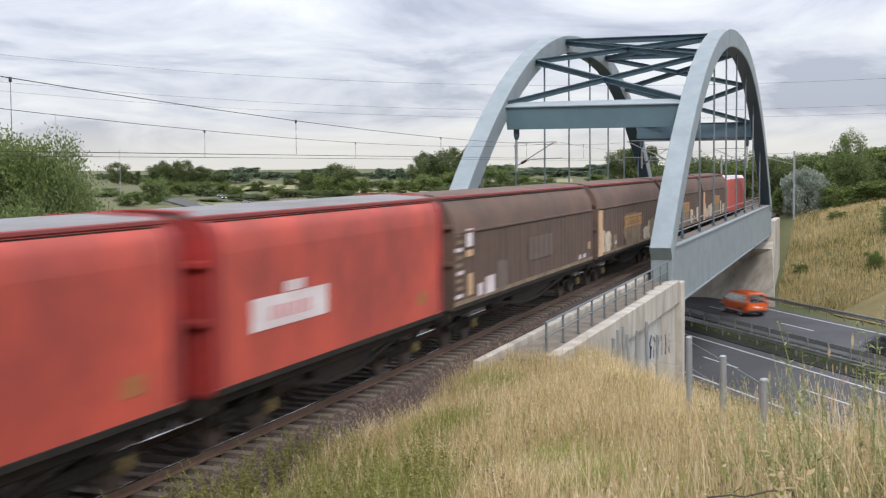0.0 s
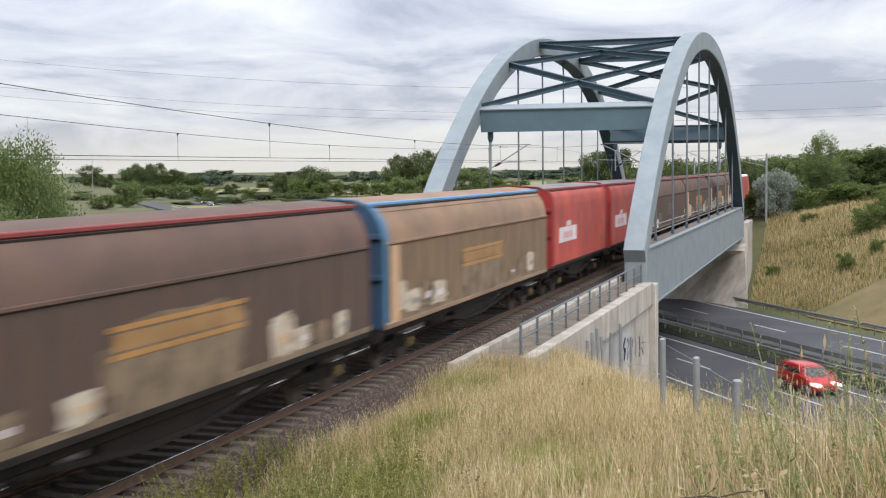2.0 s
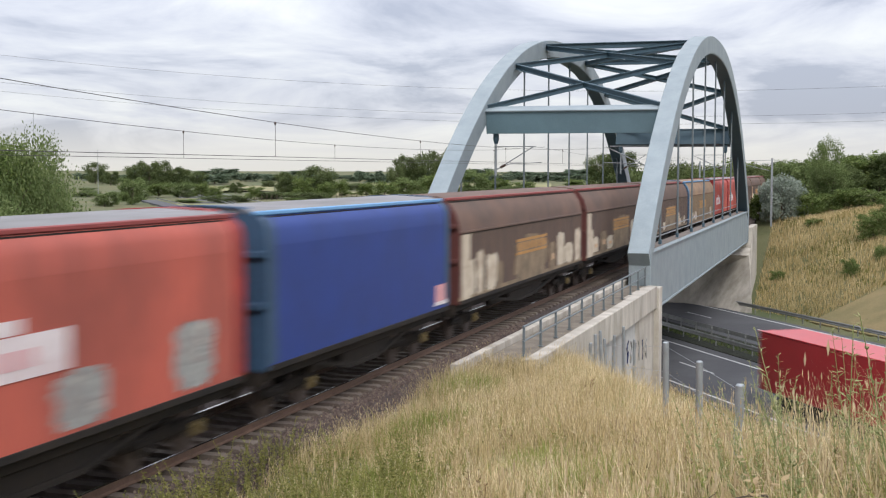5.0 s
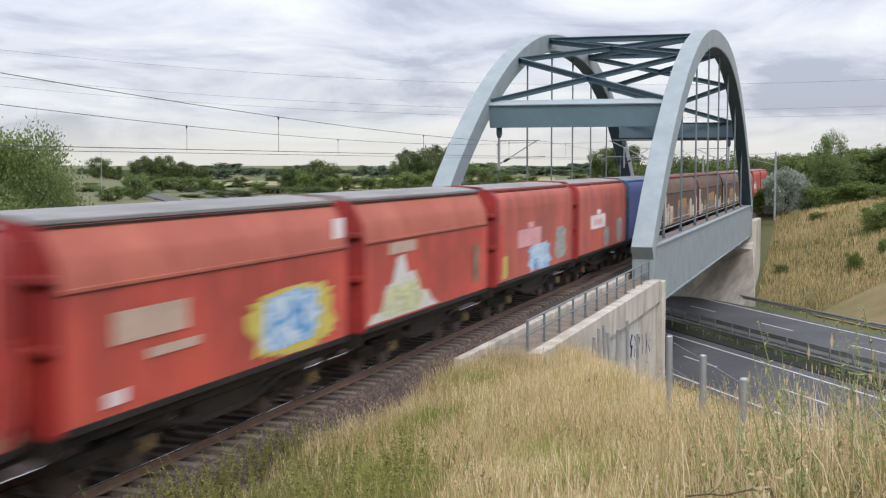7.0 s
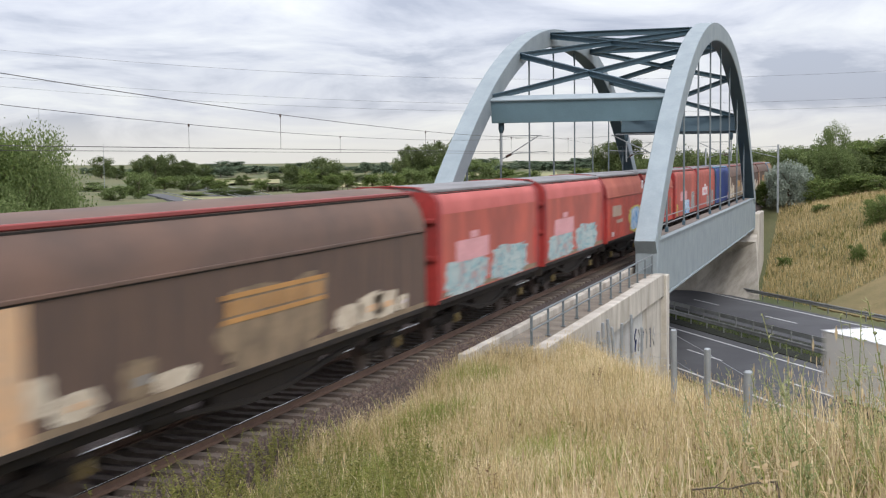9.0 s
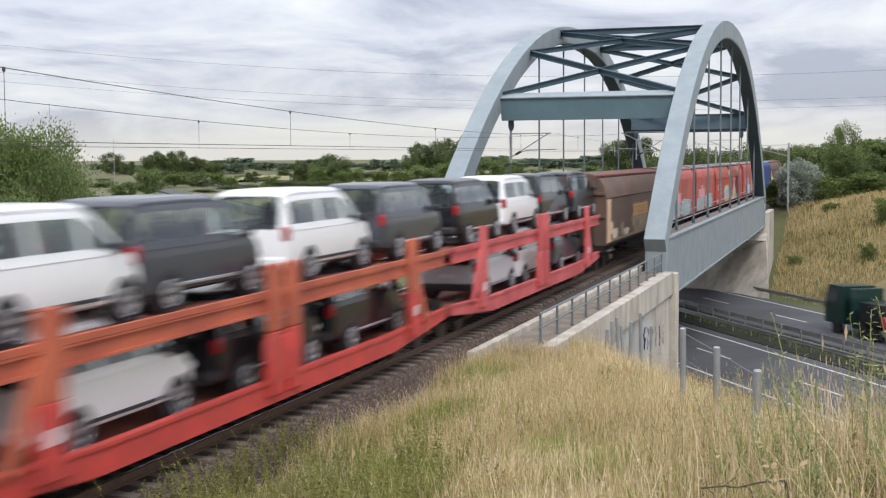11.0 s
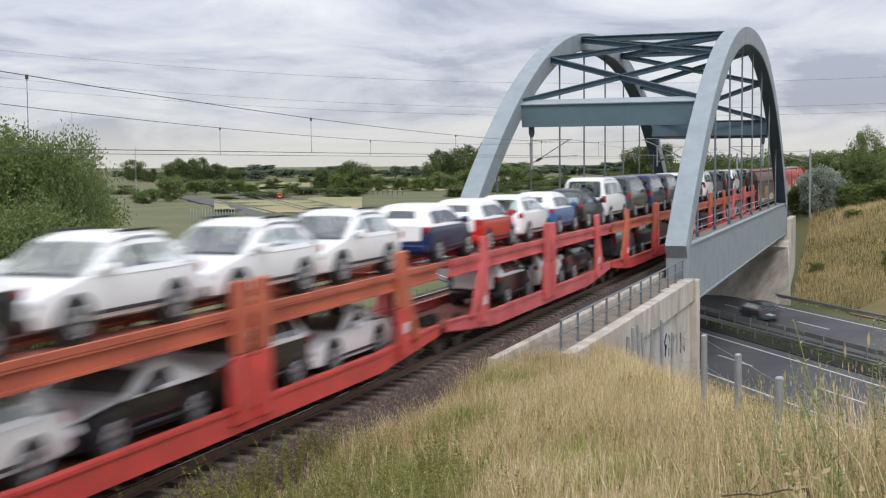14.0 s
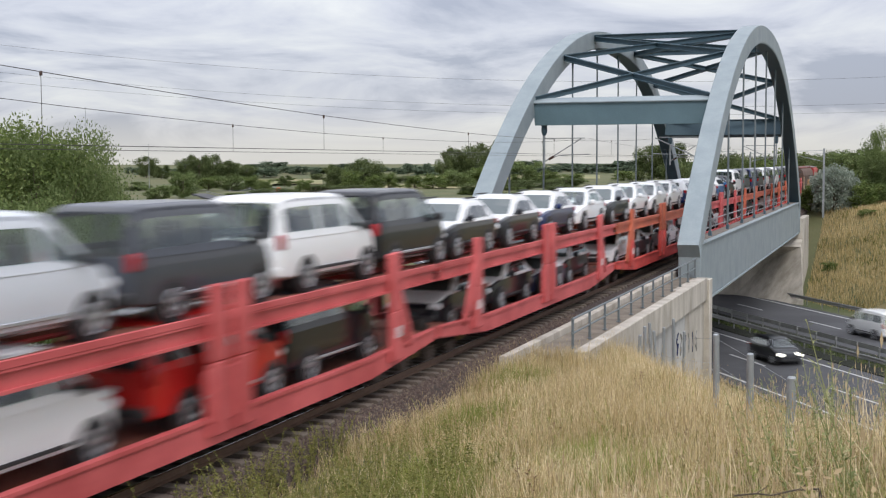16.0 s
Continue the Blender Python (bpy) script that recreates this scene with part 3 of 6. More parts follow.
bridge = thing("arch_bridge", "blue-grey steel tied-arch railway bridge over a motorway", "bridge")
XR, XL = (2.75, 3.7), (-7.58, -6.62)
for x0, x1 in (XR, XL):
    xm = (x0 + x1) / 2
    rg_ = arch_rings(x0, x1)
    ar = part("arch", Build().loft(rg_), "bridge", bridge, "curved blue-grey steel box arch")
    # added plate, a little narrower than the box: soffit shade put into its colour
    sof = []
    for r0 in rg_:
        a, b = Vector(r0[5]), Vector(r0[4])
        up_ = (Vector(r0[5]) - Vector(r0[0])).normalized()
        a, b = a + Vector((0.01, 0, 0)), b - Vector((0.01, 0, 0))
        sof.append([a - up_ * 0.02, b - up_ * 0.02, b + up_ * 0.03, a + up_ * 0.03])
    part("soffit_plate", Build().loft(sof), "bridge_dark", ar, "dark blue soffit plate with its shade in the colour")
    g = Build()
    g.box((xm, YM, -0.05), (0.80, Y1 - Y0, 2.60), 0.02)
    gd = part("tie_girder", g, "bridge", bridge, "deep blue-grey plate girder")
    part("top_flange", Build().box((xm, YM, 1.29), (0.98, Y1 - Y0 + 0.3, 0.07), 0.01), "bridge", gd)
    part("dirt_layer", Build().box((xm - 0.14, YM, 1.335), (0.62, Y1 - Y0 - 3, 0.02), 0.0), "dirt", gd, "brown dirt lying on the flange")
    part("bottom_flange", Build().box((xm, YM, -1.40), (0.98, Y1 - Y0, 0.09), 0.01), "bridge", gd)
    for ye in (Y0 + 0.2, Y1 - 0.25):
        part("end_post", Build().box((xm, ye, 0.2), (1.0, 0.5, 3.2), 0.03), "bridge", gd)
    yh = Y0 + 6.6
    while yh < Y1 - 5:
        d = (ext_z(yh + 0.01) - ext_z(yh - 0.01)) / 0.02
        ztop = ext_z(yh) - 1.10 * math.sqrt(1 + d * d)
        h = Build().tube((xm, yh, 1.25), (xm, yh, ztop + 0.1), 0.055, n=8)
        hg = part("hanger", h, "steel_blue", bridge, "thin vertical steel hanger rod")
        pl = Build()
        pl.loft([[(xm - 0.03, yh - 0.42, ztop + 0.25), (xm - 0.03, yh + 0.42, ztop + 0.25), (xm - 0.03, yh + 0.09, ztop - 0.75), (xm - 0.03, yh - 0.09, ztop - 0.75)],
                 [(xm + 0.03, yh - 0.42, ztop + 0.25), (xm + 0.03, yh + 0.42, ztop + 0.25), (xm + 0.03, yh + 0.09, ztop - 0.75), (xm + 0.03, yh - 0.09, ztop - 0.75)]])
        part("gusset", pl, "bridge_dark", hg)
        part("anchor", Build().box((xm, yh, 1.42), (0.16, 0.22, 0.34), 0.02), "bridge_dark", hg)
        yh += 6.85
# portal beams and wind bracing between the arches
XI, XO = XL[1] - 0.05, XR[0] + 0.05
# darker beam faces, darkest far off, under a paler flange: light painted in
for yb, sgn in ((67.6, 1), (2 * YM - 67.6, -1)):
    z = ext_z(yb)
    d = (ext_z(yb + 0.01) - ext_z(yb - 0.01)) / 0.02
    m = Matrix.Rotation(math.atan(d) * 0.62, 3, "X")
    b = Build().box(((XI + XO) / 2, yb + sgn * 0.15, z - 1.15), (XO - XI, 0.75, 1.24), 0.02, m)
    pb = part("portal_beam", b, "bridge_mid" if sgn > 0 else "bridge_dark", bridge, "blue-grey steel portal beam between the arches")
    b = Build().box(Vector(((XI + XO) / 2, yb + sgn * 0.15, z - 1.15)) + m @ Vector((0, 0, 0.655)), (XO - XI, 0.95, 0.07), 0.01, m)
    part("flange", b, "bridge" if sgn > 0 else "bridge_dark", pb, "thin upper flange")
nodes = [67.6, 73.9, 81.9, 2 * YM - 81.9, 2 * YM - 73.9, 2 * YM - 67.6]
for ya, yb in zip(nodes, nodes[1:]):
    za, zb = ext_z(ya) - 0.45, ext_z(yb) - 0.45
    for xa, xb in ((XI, XO), (XO, XI)):
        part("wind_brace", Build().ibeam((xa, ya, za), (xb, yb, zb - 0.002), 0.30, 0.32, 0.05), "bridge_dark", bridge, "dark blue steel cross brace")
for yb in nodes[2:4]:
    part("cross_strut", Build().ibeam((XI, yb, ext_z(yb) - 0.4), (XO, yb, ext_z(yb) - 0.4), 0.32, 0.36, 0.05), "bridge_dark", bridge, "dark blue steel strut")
b = Build().box((-1.95, YM, -0.86), (8.6, Y1 - Y0, 0.42), 0.0)
y = Y0 + 2
while y < Y1:
    b.box((-1.95, y, -1.22), (8.6, 0.3, 0.30))
    y += 3.4
part("deck", b, "concrete_old", bridge, "deck slab on cross girders")
# light handrail along the deck edge, inside the girder
b = Build()
for xx in (2.62,):
    b.tube((xx, Y0 + 2, 1.55), (xx, Y1 + 8, 1.55), 0.03).tube((xx, Y0 + 2, 1.95), (xx, Y1 + 8, 1.95), 0.03)
part("deck_rail", b, "galv", bridge)

# ---- abutments, wing walls and walkway ----
for ya, yb, nm in ((51.5, 57.55, "abutment_near"), (119.45, 127, "abutment_far")):
    b = Build().box((-1.95, (ya + yb) / 2, -4.9), (11.9, yb - ya, 6.8), 0.04)
    solo(nm, b, "concrete", "pale concrete bridge abutment", kind="structure")
    solo(nm + "_wing", Build().box((3.72, (ya + yb) / 2, -0.99 if ya < 60 else -1.0), (0.55, yb - ya - 0.02, 1.7), 0.03), "concrete", "pale concrete bearing wall beside the girder end", kind="structure")
# pale pier face under the far girder end
solo("abutment_slope", Build().loft([[(-7.6, 119.4, -2.0), (3.9, 119.4, -2.0), (3.9, 119.4, -8), (-7.6, 119.4, -8)], [(-7.6, 117.9, -2.6), (3.9, 117.9, -2.6), (4.6, 112.5, -8), (-7.6, 124.0, -8)]]),
     "concrete", "pale concrete slope face below the far bridge end", kind="structure")
solo("wing_wall", Build().loft([[(3.2, 33.6, -0.72), (3.98, 33.6, -0.72), (3.98, 33.6, -2.5), (3.2, 33.6, -2.5)], [(3.2, 56.8, -0.72), (3.98, 56.8, -0.72), (3.98, 56.8, -8.5), (3.2, 56.8, -8.5)]]),
     "wallgrey", "pale concrete wing wall with spray-paint scrawls", kind="structure")
solo("wing_wall_cap", Build().box((3.93, 45.2, -0.56), (0.40, 23.2, 0.98), 0.03), "concrete", "pale concrete edge beam of the walkway", kind="structure")
solo("pilaster", Build().box((4.02, 57.2, -4.0), (0.45, 0.85, 7.7), 0.03), "concrete", "pale concrete corner pier at the bridge end", kind="structure")
solo("walkway", Build().box((3.15, 45.2, -0.42), (1.09, 24.2, 0.55), 0.0), "slab", "grey walkway slab between kerb and railing", kind="structure")
kerb = thing("kerb_wall", "low pale concrete kerb beside the ballast", "kerb")
for k in range(5):
    part("kerb_block", Build().box((2.45, 31.4 + 2.7 + 5.4 * k, -0.13), (0.24, 5.38, 0.34), 0.02), "concrete", kerb)
rail_th = thing("walkway_railing", "grey-blue steel walkway railing with two rails", "railing")
post_me = Build().box((0, 0, 0.40), (0.07, 0.05, 0.84), 0.008)
post_me.box((0, 0, 0.01), (0.14, 0.12, 0.03), 0.005)
post_me = post_me.mesh("post")
post_me.materials.append(M["steel_blue"])
for k in range(12):
    o = new("post", post_me)
    o.parent = rail_th
    o.location = (3.55, 34.4 + 2.06 * k, -0.11)
part("top_rail", Build().tube((3.55, 34.3, 0.70), (3.55, 57.3, 0.70), 0.034), "steel_blue", rail_th)
part("mid_rail", Build().tube((3.55, 34.3, 0.30), (3.55, 57.3, 0.30), 0.028), "steel_blue", rail_th)
# ---- the train ----
def dist(t):
    """Metres that the train has run by t seconds."""
    return 21.0 * min(t, 10.5) + 20.4 * max(t - 10.5, 0)


MOVERS = []          # things that ride on the railway: (thing, x, y at 0 s, z, turn)


def bogie(y, parent, n=2, base=1.8):
    b = Build()
    b.box((0.98, y, 0.56), (0.10, base + 0.9, 0.22), 0.04).box((-0.98, y, 0.56), (0.10, base + 0.9, 0.22), 0.04).box((0, y, 0.62), (2.0, 0.5, 0.25), 0.04)
    for k in (-1, 1):
        b.tube((1.04, y + k * 0.3, 0.42), (1.04, y + k * 0.3, 0.72), 0.10, n=8)
    f = part("bogie", b, "black", parent, "dark steel bogie")
    for k in (-1, 1):
        yy = y + k * base / 2
        for sx in (-1, 1):
            w = Build().tube((sx * 0.70, yy, 0.46), (sx * 0.82, yy, 0.46), 0.46, n=20).tube((sx * 0.80, yy, 0.46), (sx * 0.86, yy, 0.46), 0.2, n=12)
            part("wheel", w, "wheelsteel", f)
        part("axle_box", Build().box((1.07, yy, 0.47), (0.14, 0.26, 0.26), 0.04), "yellow" if k == 1 else "black", f)


def undercarriage(w, L, two_axle=False):
    h = L / 2 - 0.55
    for sx in (1, -1):
        part("solebar", Build().box((sx * 1.18, 0, 1.03), (0.14, 2 * h, 0.26), 0.02), "black", w, "dark steel side member")
        for sy in (1, -1):
            part("truss_rod", Build().beam((sx * 1.18, sy * h * 0.55, 0.92), (sx * 1.18, sy * 0.9, 0.55), 0.08, 0.1), "black", w)
        part("truss_tie", Build().beam((sx * 1.18, -0.9, 0.55), (sx * 1.18, 0.9, 0.55), 0.08, 0.1), "black", w)
        part("equipment_box", Build().box((sx * 1.0, 0.3, 0.74), (0.34, L * 0.26, 0.40), 0.06), "black", w)
        part("brake_box", Build().box((sx * 1.02, -L * 0.2, 0.80), (0.2, 1.3, 0.3), 0.04), "black", w)
    part("floor_frame", Build().box((0, 0, 1.07), (2.2, 2 * h, 0.14), 0.01), "black", w)
    for sy in (1, -1):
        part("headstock", Build().box((0, sy * (h - 0.1), 0.98), (2.6, 0.18, 0.36), 0.02), "black", w)
    for sy in (-1, 1):
        for sx in (-0.87, 0.87):
            part("buffer", Build().tube((sx, sy * h, 1.05), (sx, sy * (h + 0.42), 1.05), 0.09, n=10).tube((sx, sy * (h + 0.42), 1.05), (sx, sy * (h + 0.48), 1.05), 0.22, n=14), "black", w)
    for sy in (-1, 1):
        bogie(sy * (h - 2.0), w)


def side_panel(w, y, z, ly, lz, mat, name="patch", x=1.458, label=""):
    part(name, Build().box((x, y, z), (0.008, ly, lz), 0.0), mat, w, label)


def blob(w, y, z, ly, lz, mat, seed, x=1.456, name="paint_patch"):
    """An irregular sprayed patch with a ragged outline."""
    r = random.Random(seed)
    n = 34
    ring = []
    for i in range(n):
        a = 2 * math.pi * i / n
        k = 0.82 + 0.26 * r.random()
        ca, sa = math.cos(a), math.sin(a)
        ring.append((y + math.copysign(abs(ca) ** 0.5, ca) * ly / 2 * k, z + math.copysign(abs(sa) ** 0.5, sa) * lz / 2 * min(k, 1.05)))
    b = Build().loft([[(x, p, q) for p, q in ring], [(x + 0.004, p, q) for p, q in ring]])
    part(name, b, mat, w)


def van_body(L, kind, cols):
    """A covered goods wagon, 4.3 m high; kind is its section."""
    w = new("covered_wagon")
    h = L / 2 - 0.60
    wall, upper, cap, endm, railm = cols
    hem = 3.20
    if kind == "smooth":
        up_prof = [(1.45, 3.55), (1.43, 3.85), (1.36, 4.02), (1.22, 4.13)]
    elif kind == "ribbed":
        up_prof = [(1.45, hem), (1.40, 3.62), (1.34, 3.75), (1.12, 4.15)]
    else:
        up_prof = [(1.45, hem), (1.42, 3.45), (1.33, 3.75), (1.18, 3.98), (1.06, 4.12)]
    z1 = up_prof[0][1]
    for sx in (1, -1):
        b = Build()
        nb = max(6, int(L / 0.62)) if kind != "smooth" else 0
        plan = [(1.38, -h), (1.449, -h)]
        for k in range(nb):
            ya, st = -h + 2 * h * k / nb, 2 * h / nb
            plan += [(1.449, ya + st * 0.30), (1.424, ya + st * 0.37), (1.424, ya + st * 0.63), (1.449, ya + st * 0.70)]
        plan += [(1.449, h), (1.38, h)]
        b.loft([[(sx * x, y, z) for x, y in plan] for z in (1.24, z1)])
        part("side_wall", b, wall, w)
        b = Build()
        ring = [(sx * x, z) for x, z in up_prof] + [(sx * (x - 0.06), z - 0.02) for x, z in reversed(up_prof)]
        b.prism(ring, -h, h)
        if kind != "smooth":
            part("hem", Build().box((sx * 1.452, 0, hem + 0.02), (0.05, 2 * h, 0.07), 0.01), upper, w)
            part("hem_gap", Build().box((sx * 1.440, 0, hem - 0.03), (0.03, 2 * h, 0.026)), "black" if kind == "brown" else "seam_dark", w)
            for fr in ((0.8,) if kind == "tan" else ()):
                i = int(fr * (len(up_prof) - 1))
                x, z = up_prof[i]
                part("seam", Build().box((sx * (x + 0.005), 0, z), (0.03, 2 * h, 0.025), 0.005), upper, w)
        part("upper_panel", b, upper, w)
        b = Build().box((sx * 1.40, 0, 1.19), (0.14, 2 * h + 0.1, 0.12), 0.01)
        part("sill", b, "black" if kind != "tan" else upper, w)
        xe, ze = up_prof[-1]
        part("roof_rail", Build().box((sx * (xe - 0.02), 0, ze + 0.05), (0.10, 2 * h + 0.2, 0.09), 0.02), railm, w)
        part("gutter", Build().box((sx * (xe + 0.02), 0, ze - 0.03), (0.06, 2 * h, 0.035), 0.0), "black", w)
    xe, ze = up_prof[-1]
    cp = [(xe - 0.05, ze + 0.06), (xe - 0.3, ze + 0.14), (0.0, ze + 0.19), (-xe + 0.3, ze + 0.14), (-xe + 0.05, ze + 0.06), (-xe + 0.05, ze - 0.02), (xe - 0.05, ze - 0.02)]
    part("roof", Build().prism(cp, -h - 0.05, h + 0.05), cap, w)
    for sy in (1, -1):
        full = [(1.45, 1.15), (1.45, z1)] + up_prof[1:] + [(0, ze + 0.16)]
        full = full + [(-x, z) for x, z in reversed(full[:-1])]
        b = Build().prism(full, sy * h, sy * (h + 0.09))
        em = wall if kind == "tan" and sy > 0 else endm
        ew = part("end_wall", b, em, w)
        for xx in (-0.9, 0, 0.9):
            part("stiffener", Build().box((xx, sy * (h + 0.13), 2.6), (0.09, 0.10, 2.7), 0.01), em, ew)
        for zz in (2.4, 3.4):
            part("stiffener", Build().box((0, sy * (h + 0.15), zz), (2.8, 0.12, 0.12), 0.01), em, ew)
    # hoops over the roof at both ends
    outer = [(1.462, 1.3), (1.462, z1)] + [(x + 0.014, z + 0.008) for x, z in up_prof[1:]] + [(up_prof[-1][0] - 0.35, ze + 0.165), (0, ze + 0.205)]
    outer = outer + [(-x, z) for x, z in reversed(outer[:-1])]
    inner = [(x * 0.975, z - 0.03) for x, z in outer]
    for sy in (1, -1):
        ya, yb2 = sy * (h - 0.30), sy * (h + 0.10)
        rings = [[(a[0], y, a[1]) for a in outer] + [(a[0], y, a[1]) for a in reversed(inner)] for y in (ya, yb2)]
        if kind == "smooth" or (kind == "tan" and sy < 0):
            part("end_hoop", Build().loft(rings), "hoop_blue" if kind == "tan" else endm, w)
    undercarriage(w, L)
    return w


def cream_marks(w, L, seed, strong=1.0, ochre=True):
    """Pale cleaned patches with ragged tops and stencilled lines, low on the wall."""
    r = random.Random(seed)
    h = L / 2 - 0.5
    side_panel(w, -h + 0.66, 2.2, 0.85, 1.9, "patch_cream" if strong >= 1 else "patch_peach", "cleaned_patch")
    blob(w, -h + 1.1, 1.85, 1.1, 1.1 * strong, "patch_cream", seed + 200)
    y = -h + 2.2
    while y < h - 0.9:
        if not (ochre and abs(y) < 3.0):
            hh = r.uniform(0.55, 1.25) * strong
            ww = r.uniform(0.7, 1.7)
            blob(w, y, 1.40 + hh * 0.42, ww, hh, r.choice(("patch_cream", "patch_dust", "patch_cream", "patch_cream")), seed * 7 + int(y * 10), name="cleaned_patch")
            if r.random() < 0.6:
                side_panel(w, y + 0.1, 1.45 + hh * 0.3, ww * 0.35, hh * 0.22, r.choice(("patch_peach", "label_white", "spray_grey")), "stencil", x=1.464)
        y += r.uniform(0.9, 1.9)
    side_panel(w, 0, 1.31, 2 * h, 0.12, "patch_dust", "dust_band", x=1.452)
    if ochre:
        blob(w, 0.0, 2.02, 5.0, 1.55, "patch_dust", seed + 300, name="cleaned_patch")
        side_panel(w, 0.0, 2.64, 4.6, 0.09, "patch_ochre", "stripe", x=1.464)
        side_panel(w, 0.0, 2.20, 4.6, 0.09, "patch_ochre", "stripe", x=1.464)
        for k in range(8):
            side_panel(w, -1.96 + 0.56 * k, 2.42, 0.34, 0.26, "patch_ochre", "lettering_bar", x=1.464)


def label_sheet(w, y, z, mat="label_white"):
    side_panel(w, y, z, 3.4, 0.60, mat, "label")
    side_panel(w, y + 0.15, z + 0.42, 0.85, 0.2, mat, "label")
    for k in range(6):
        side_panel(w, y - 0.85 + 0.32 * k, z - 0.02, 0.2, 0.26, "label_pink", "lettering_bar", x=1.464)


BROWN = ("wagon_brown", "roof_brown", "roof_brown", "wagon_brown", "rail_red")
BROWN2 = ("wagon_brown", "roof_brown", "roof_brown", "end_oxide", "rail_red")
TAN = ("wagon_tan", "roof_tan", "roof_tan", "end_blue", "rail_blue")
RED = ("wagon_red", "wagon_red", "roof_grey", "end_red", "rail_red")
REDP = ("wagon_red", "wagon_red_pale", "roof_grey", "end_red", "roof_grey")
REDD = ("wagon_red_dusty", "wagon_red_dusty", "roof_grey", "end_red", "rail_red")
BLUE = ("wagon_blue", "wagon_blue", "roof_grey", "end_blue", "rail_blue")
L_BROWN = "dark brown covered goods wagon with pale cleaned patches"
L_RED = "faded red covered goods wagon with a white label sheet"
L_SPRAY = "dusty red ribbed goods wagon with sprayed paint"


def ride(w, y_front, y_back, label, category="goods wagon", group="wagons of the goods train"):
    tagged(w, label, category, group)
    MOVERS.append((w, 0.0, (y_front + y_back) / 2, 0.0, 0))
    return w


for i, (a, b) in enumerate(((103.5, 87.0), (87.0, 69.3), (69.3, 51.4), (51.4, 32.18))):
    w = ride(van_body(a - b, "brown", BROWN), a, b, L_BROWN)
    if i != 3:
        cream_marks(w, a - b, 3 + i, 0.9, True)
        continue
    # a cleaner wagon: stencilled lines at one end and a few small labels
    for k in range(9):
        side_panel(w, -8.75 + (k % 2) * 0.12, 1.5 + 0.21 * k, 0.62, 0.10, "patch_dust" if k % 3 else "label_white", "stencil", x=1.464)
    for y, z, ww, hh, mt in ((-7.75, 3.05, 0.62, 0.5, "label_white"), (-7.75, 2.62, 0.62, 0.18, "patch_peach"), (-7.7, 1.75, 0.45, 0.6, "patch_peach"), (-6.7, 1.52, 0.5, 0.34, "label_white"), (-5.7, 1.58, 0.9, 0.5, "label_white"), (6.7, 1.5, 0.35, 0.16, "label_white"), (7.5, 1.5, 0.4, 0.14, "label_white"), (8.4, 1.85, 0.3, 0.3, "patch_peach")):
        side_panel(w, y, z, ww, hh, mt, "label", x=1.464)
    blob(w, -4.4, 1.75, 1.2, 0.9, "patch_brown", 41)
    for k in range(5):
        side_panel(w, -0.9 + 0.7 * k, 2.3, 0.5, 0.75, "patch_brown", "lettering_bar", x=1.464)
    side_panel(w, 0, 1.31, a - b - 1.0, 0.12, "patch_dust", "dust_band", x=1.452)
for a, b in ((32.18, 18.77), (18.77, 5.72)):
    w = ride(van_body(a - b, "smooth", RED), a, b, L_RED)
    label_sheet(w, -3.05, 2.36)
    blob(w, 4.5, 1.75, 0.7, 0.35, "patch_rust", 5)
w = ride(van_body(19.05, "tan", TAN), 5.72, -13.33, "tan brown covered goods wagon with bright blue roof rail and ends")
cream_marks(w, 19.05, 11, 0.7)
for i, (a, b) in enumerate(((-13.33, -32.28), (-32.28, -51.31), (-51.31, -70.27))):
    w = ride(van_body(a - b, "brown", BROWN2), a, b, L_BROWN)
    cream_marks(w, a - b, 20 + i, 1.1 if i else 0.8)
w = ride(van_body(12.82, "smooth", BLUE), -70.27, -83.09, "bright blue covered goods wagon")
side_panel(w, 5.1, 1.65, 0.9, 0.5, "label_pink", "label")
side_panel(w, 5.1, 1.40, 1.1, 0.10, "label_white", "lettering_bar", x=1.464)
for i, (a, b) in enumerate(((-83.09, -95.91), (-95.91, -108.65))):
    w = ride(van_body(a - b, "smooth", REDD), a, b, "dusty red covered goods wagon with sprayed paint")
    label_sheet(w, -1.4, 2.5, "label_pink" if i else "label_white")
    if i:
        blob(w, 0.1, 1.75, 3.6, 1.0, "spray_bluemix", 31)
        blob(w, 3.6, 2.0, 2.0, 1.3, "spray_greymix", 32)
        blob(w, -5.4, 2.3, 0.7, 1.6, "spray_red", 33)
        blob(w, -4.8, 1.7, 0.6, 0.8, "spray_yellow", 34)
    else:
        blob(w, 0.6, 1.7, 1.4, 0.9, "spray_greymix", 35)
        blob(w, 4.0, 1.9, 1.4, 1.2, "spray_greymix", 36)
w = ride(van_body(11.5, "ribbed", REDP), -108.65, -120.2, L_SPRAY)
tri = [(-5.1, 1.30), (-4.6, 1.55), (-4.2, 1.5), (-3.7, 2.15), (-3.4, 2.1), (-3.0, 2.75), (-2.5, 2.80), (-2.2, 2.3), (-1.7, 2.35), (-1.2, 1.8), (-0.7, 1.75), (-0.2, 1.45), (0.25, 1.30)]
part("paint_patch", Build().loft([[(x, p, q) for p, q in tri] for x in (1.455, 1.459)]), "spray_white", w)
blob(w, -2.6, 1.72, 2.9, 0.85, "spray_limemix", 42, x=1.462)
side_panel(w, -2.6, 2.98, 2.0, 0.28, "label_cream", "label")
side_panel(w, 4.0, 2.1, 0.55, 1.1, "patch_dust", "cleaned_patch")
w = ride(van_body(11.9, "ribbed", REDP), -120.2, -132.1, L_SPRAY)
side_panel(w, -2.9, 2.55, 2.3, 0.50, "label_cream", "label")
side_panel(w, -2.2, 2.05, 1.7, 0.16, "label_cream", "lettering_bar")
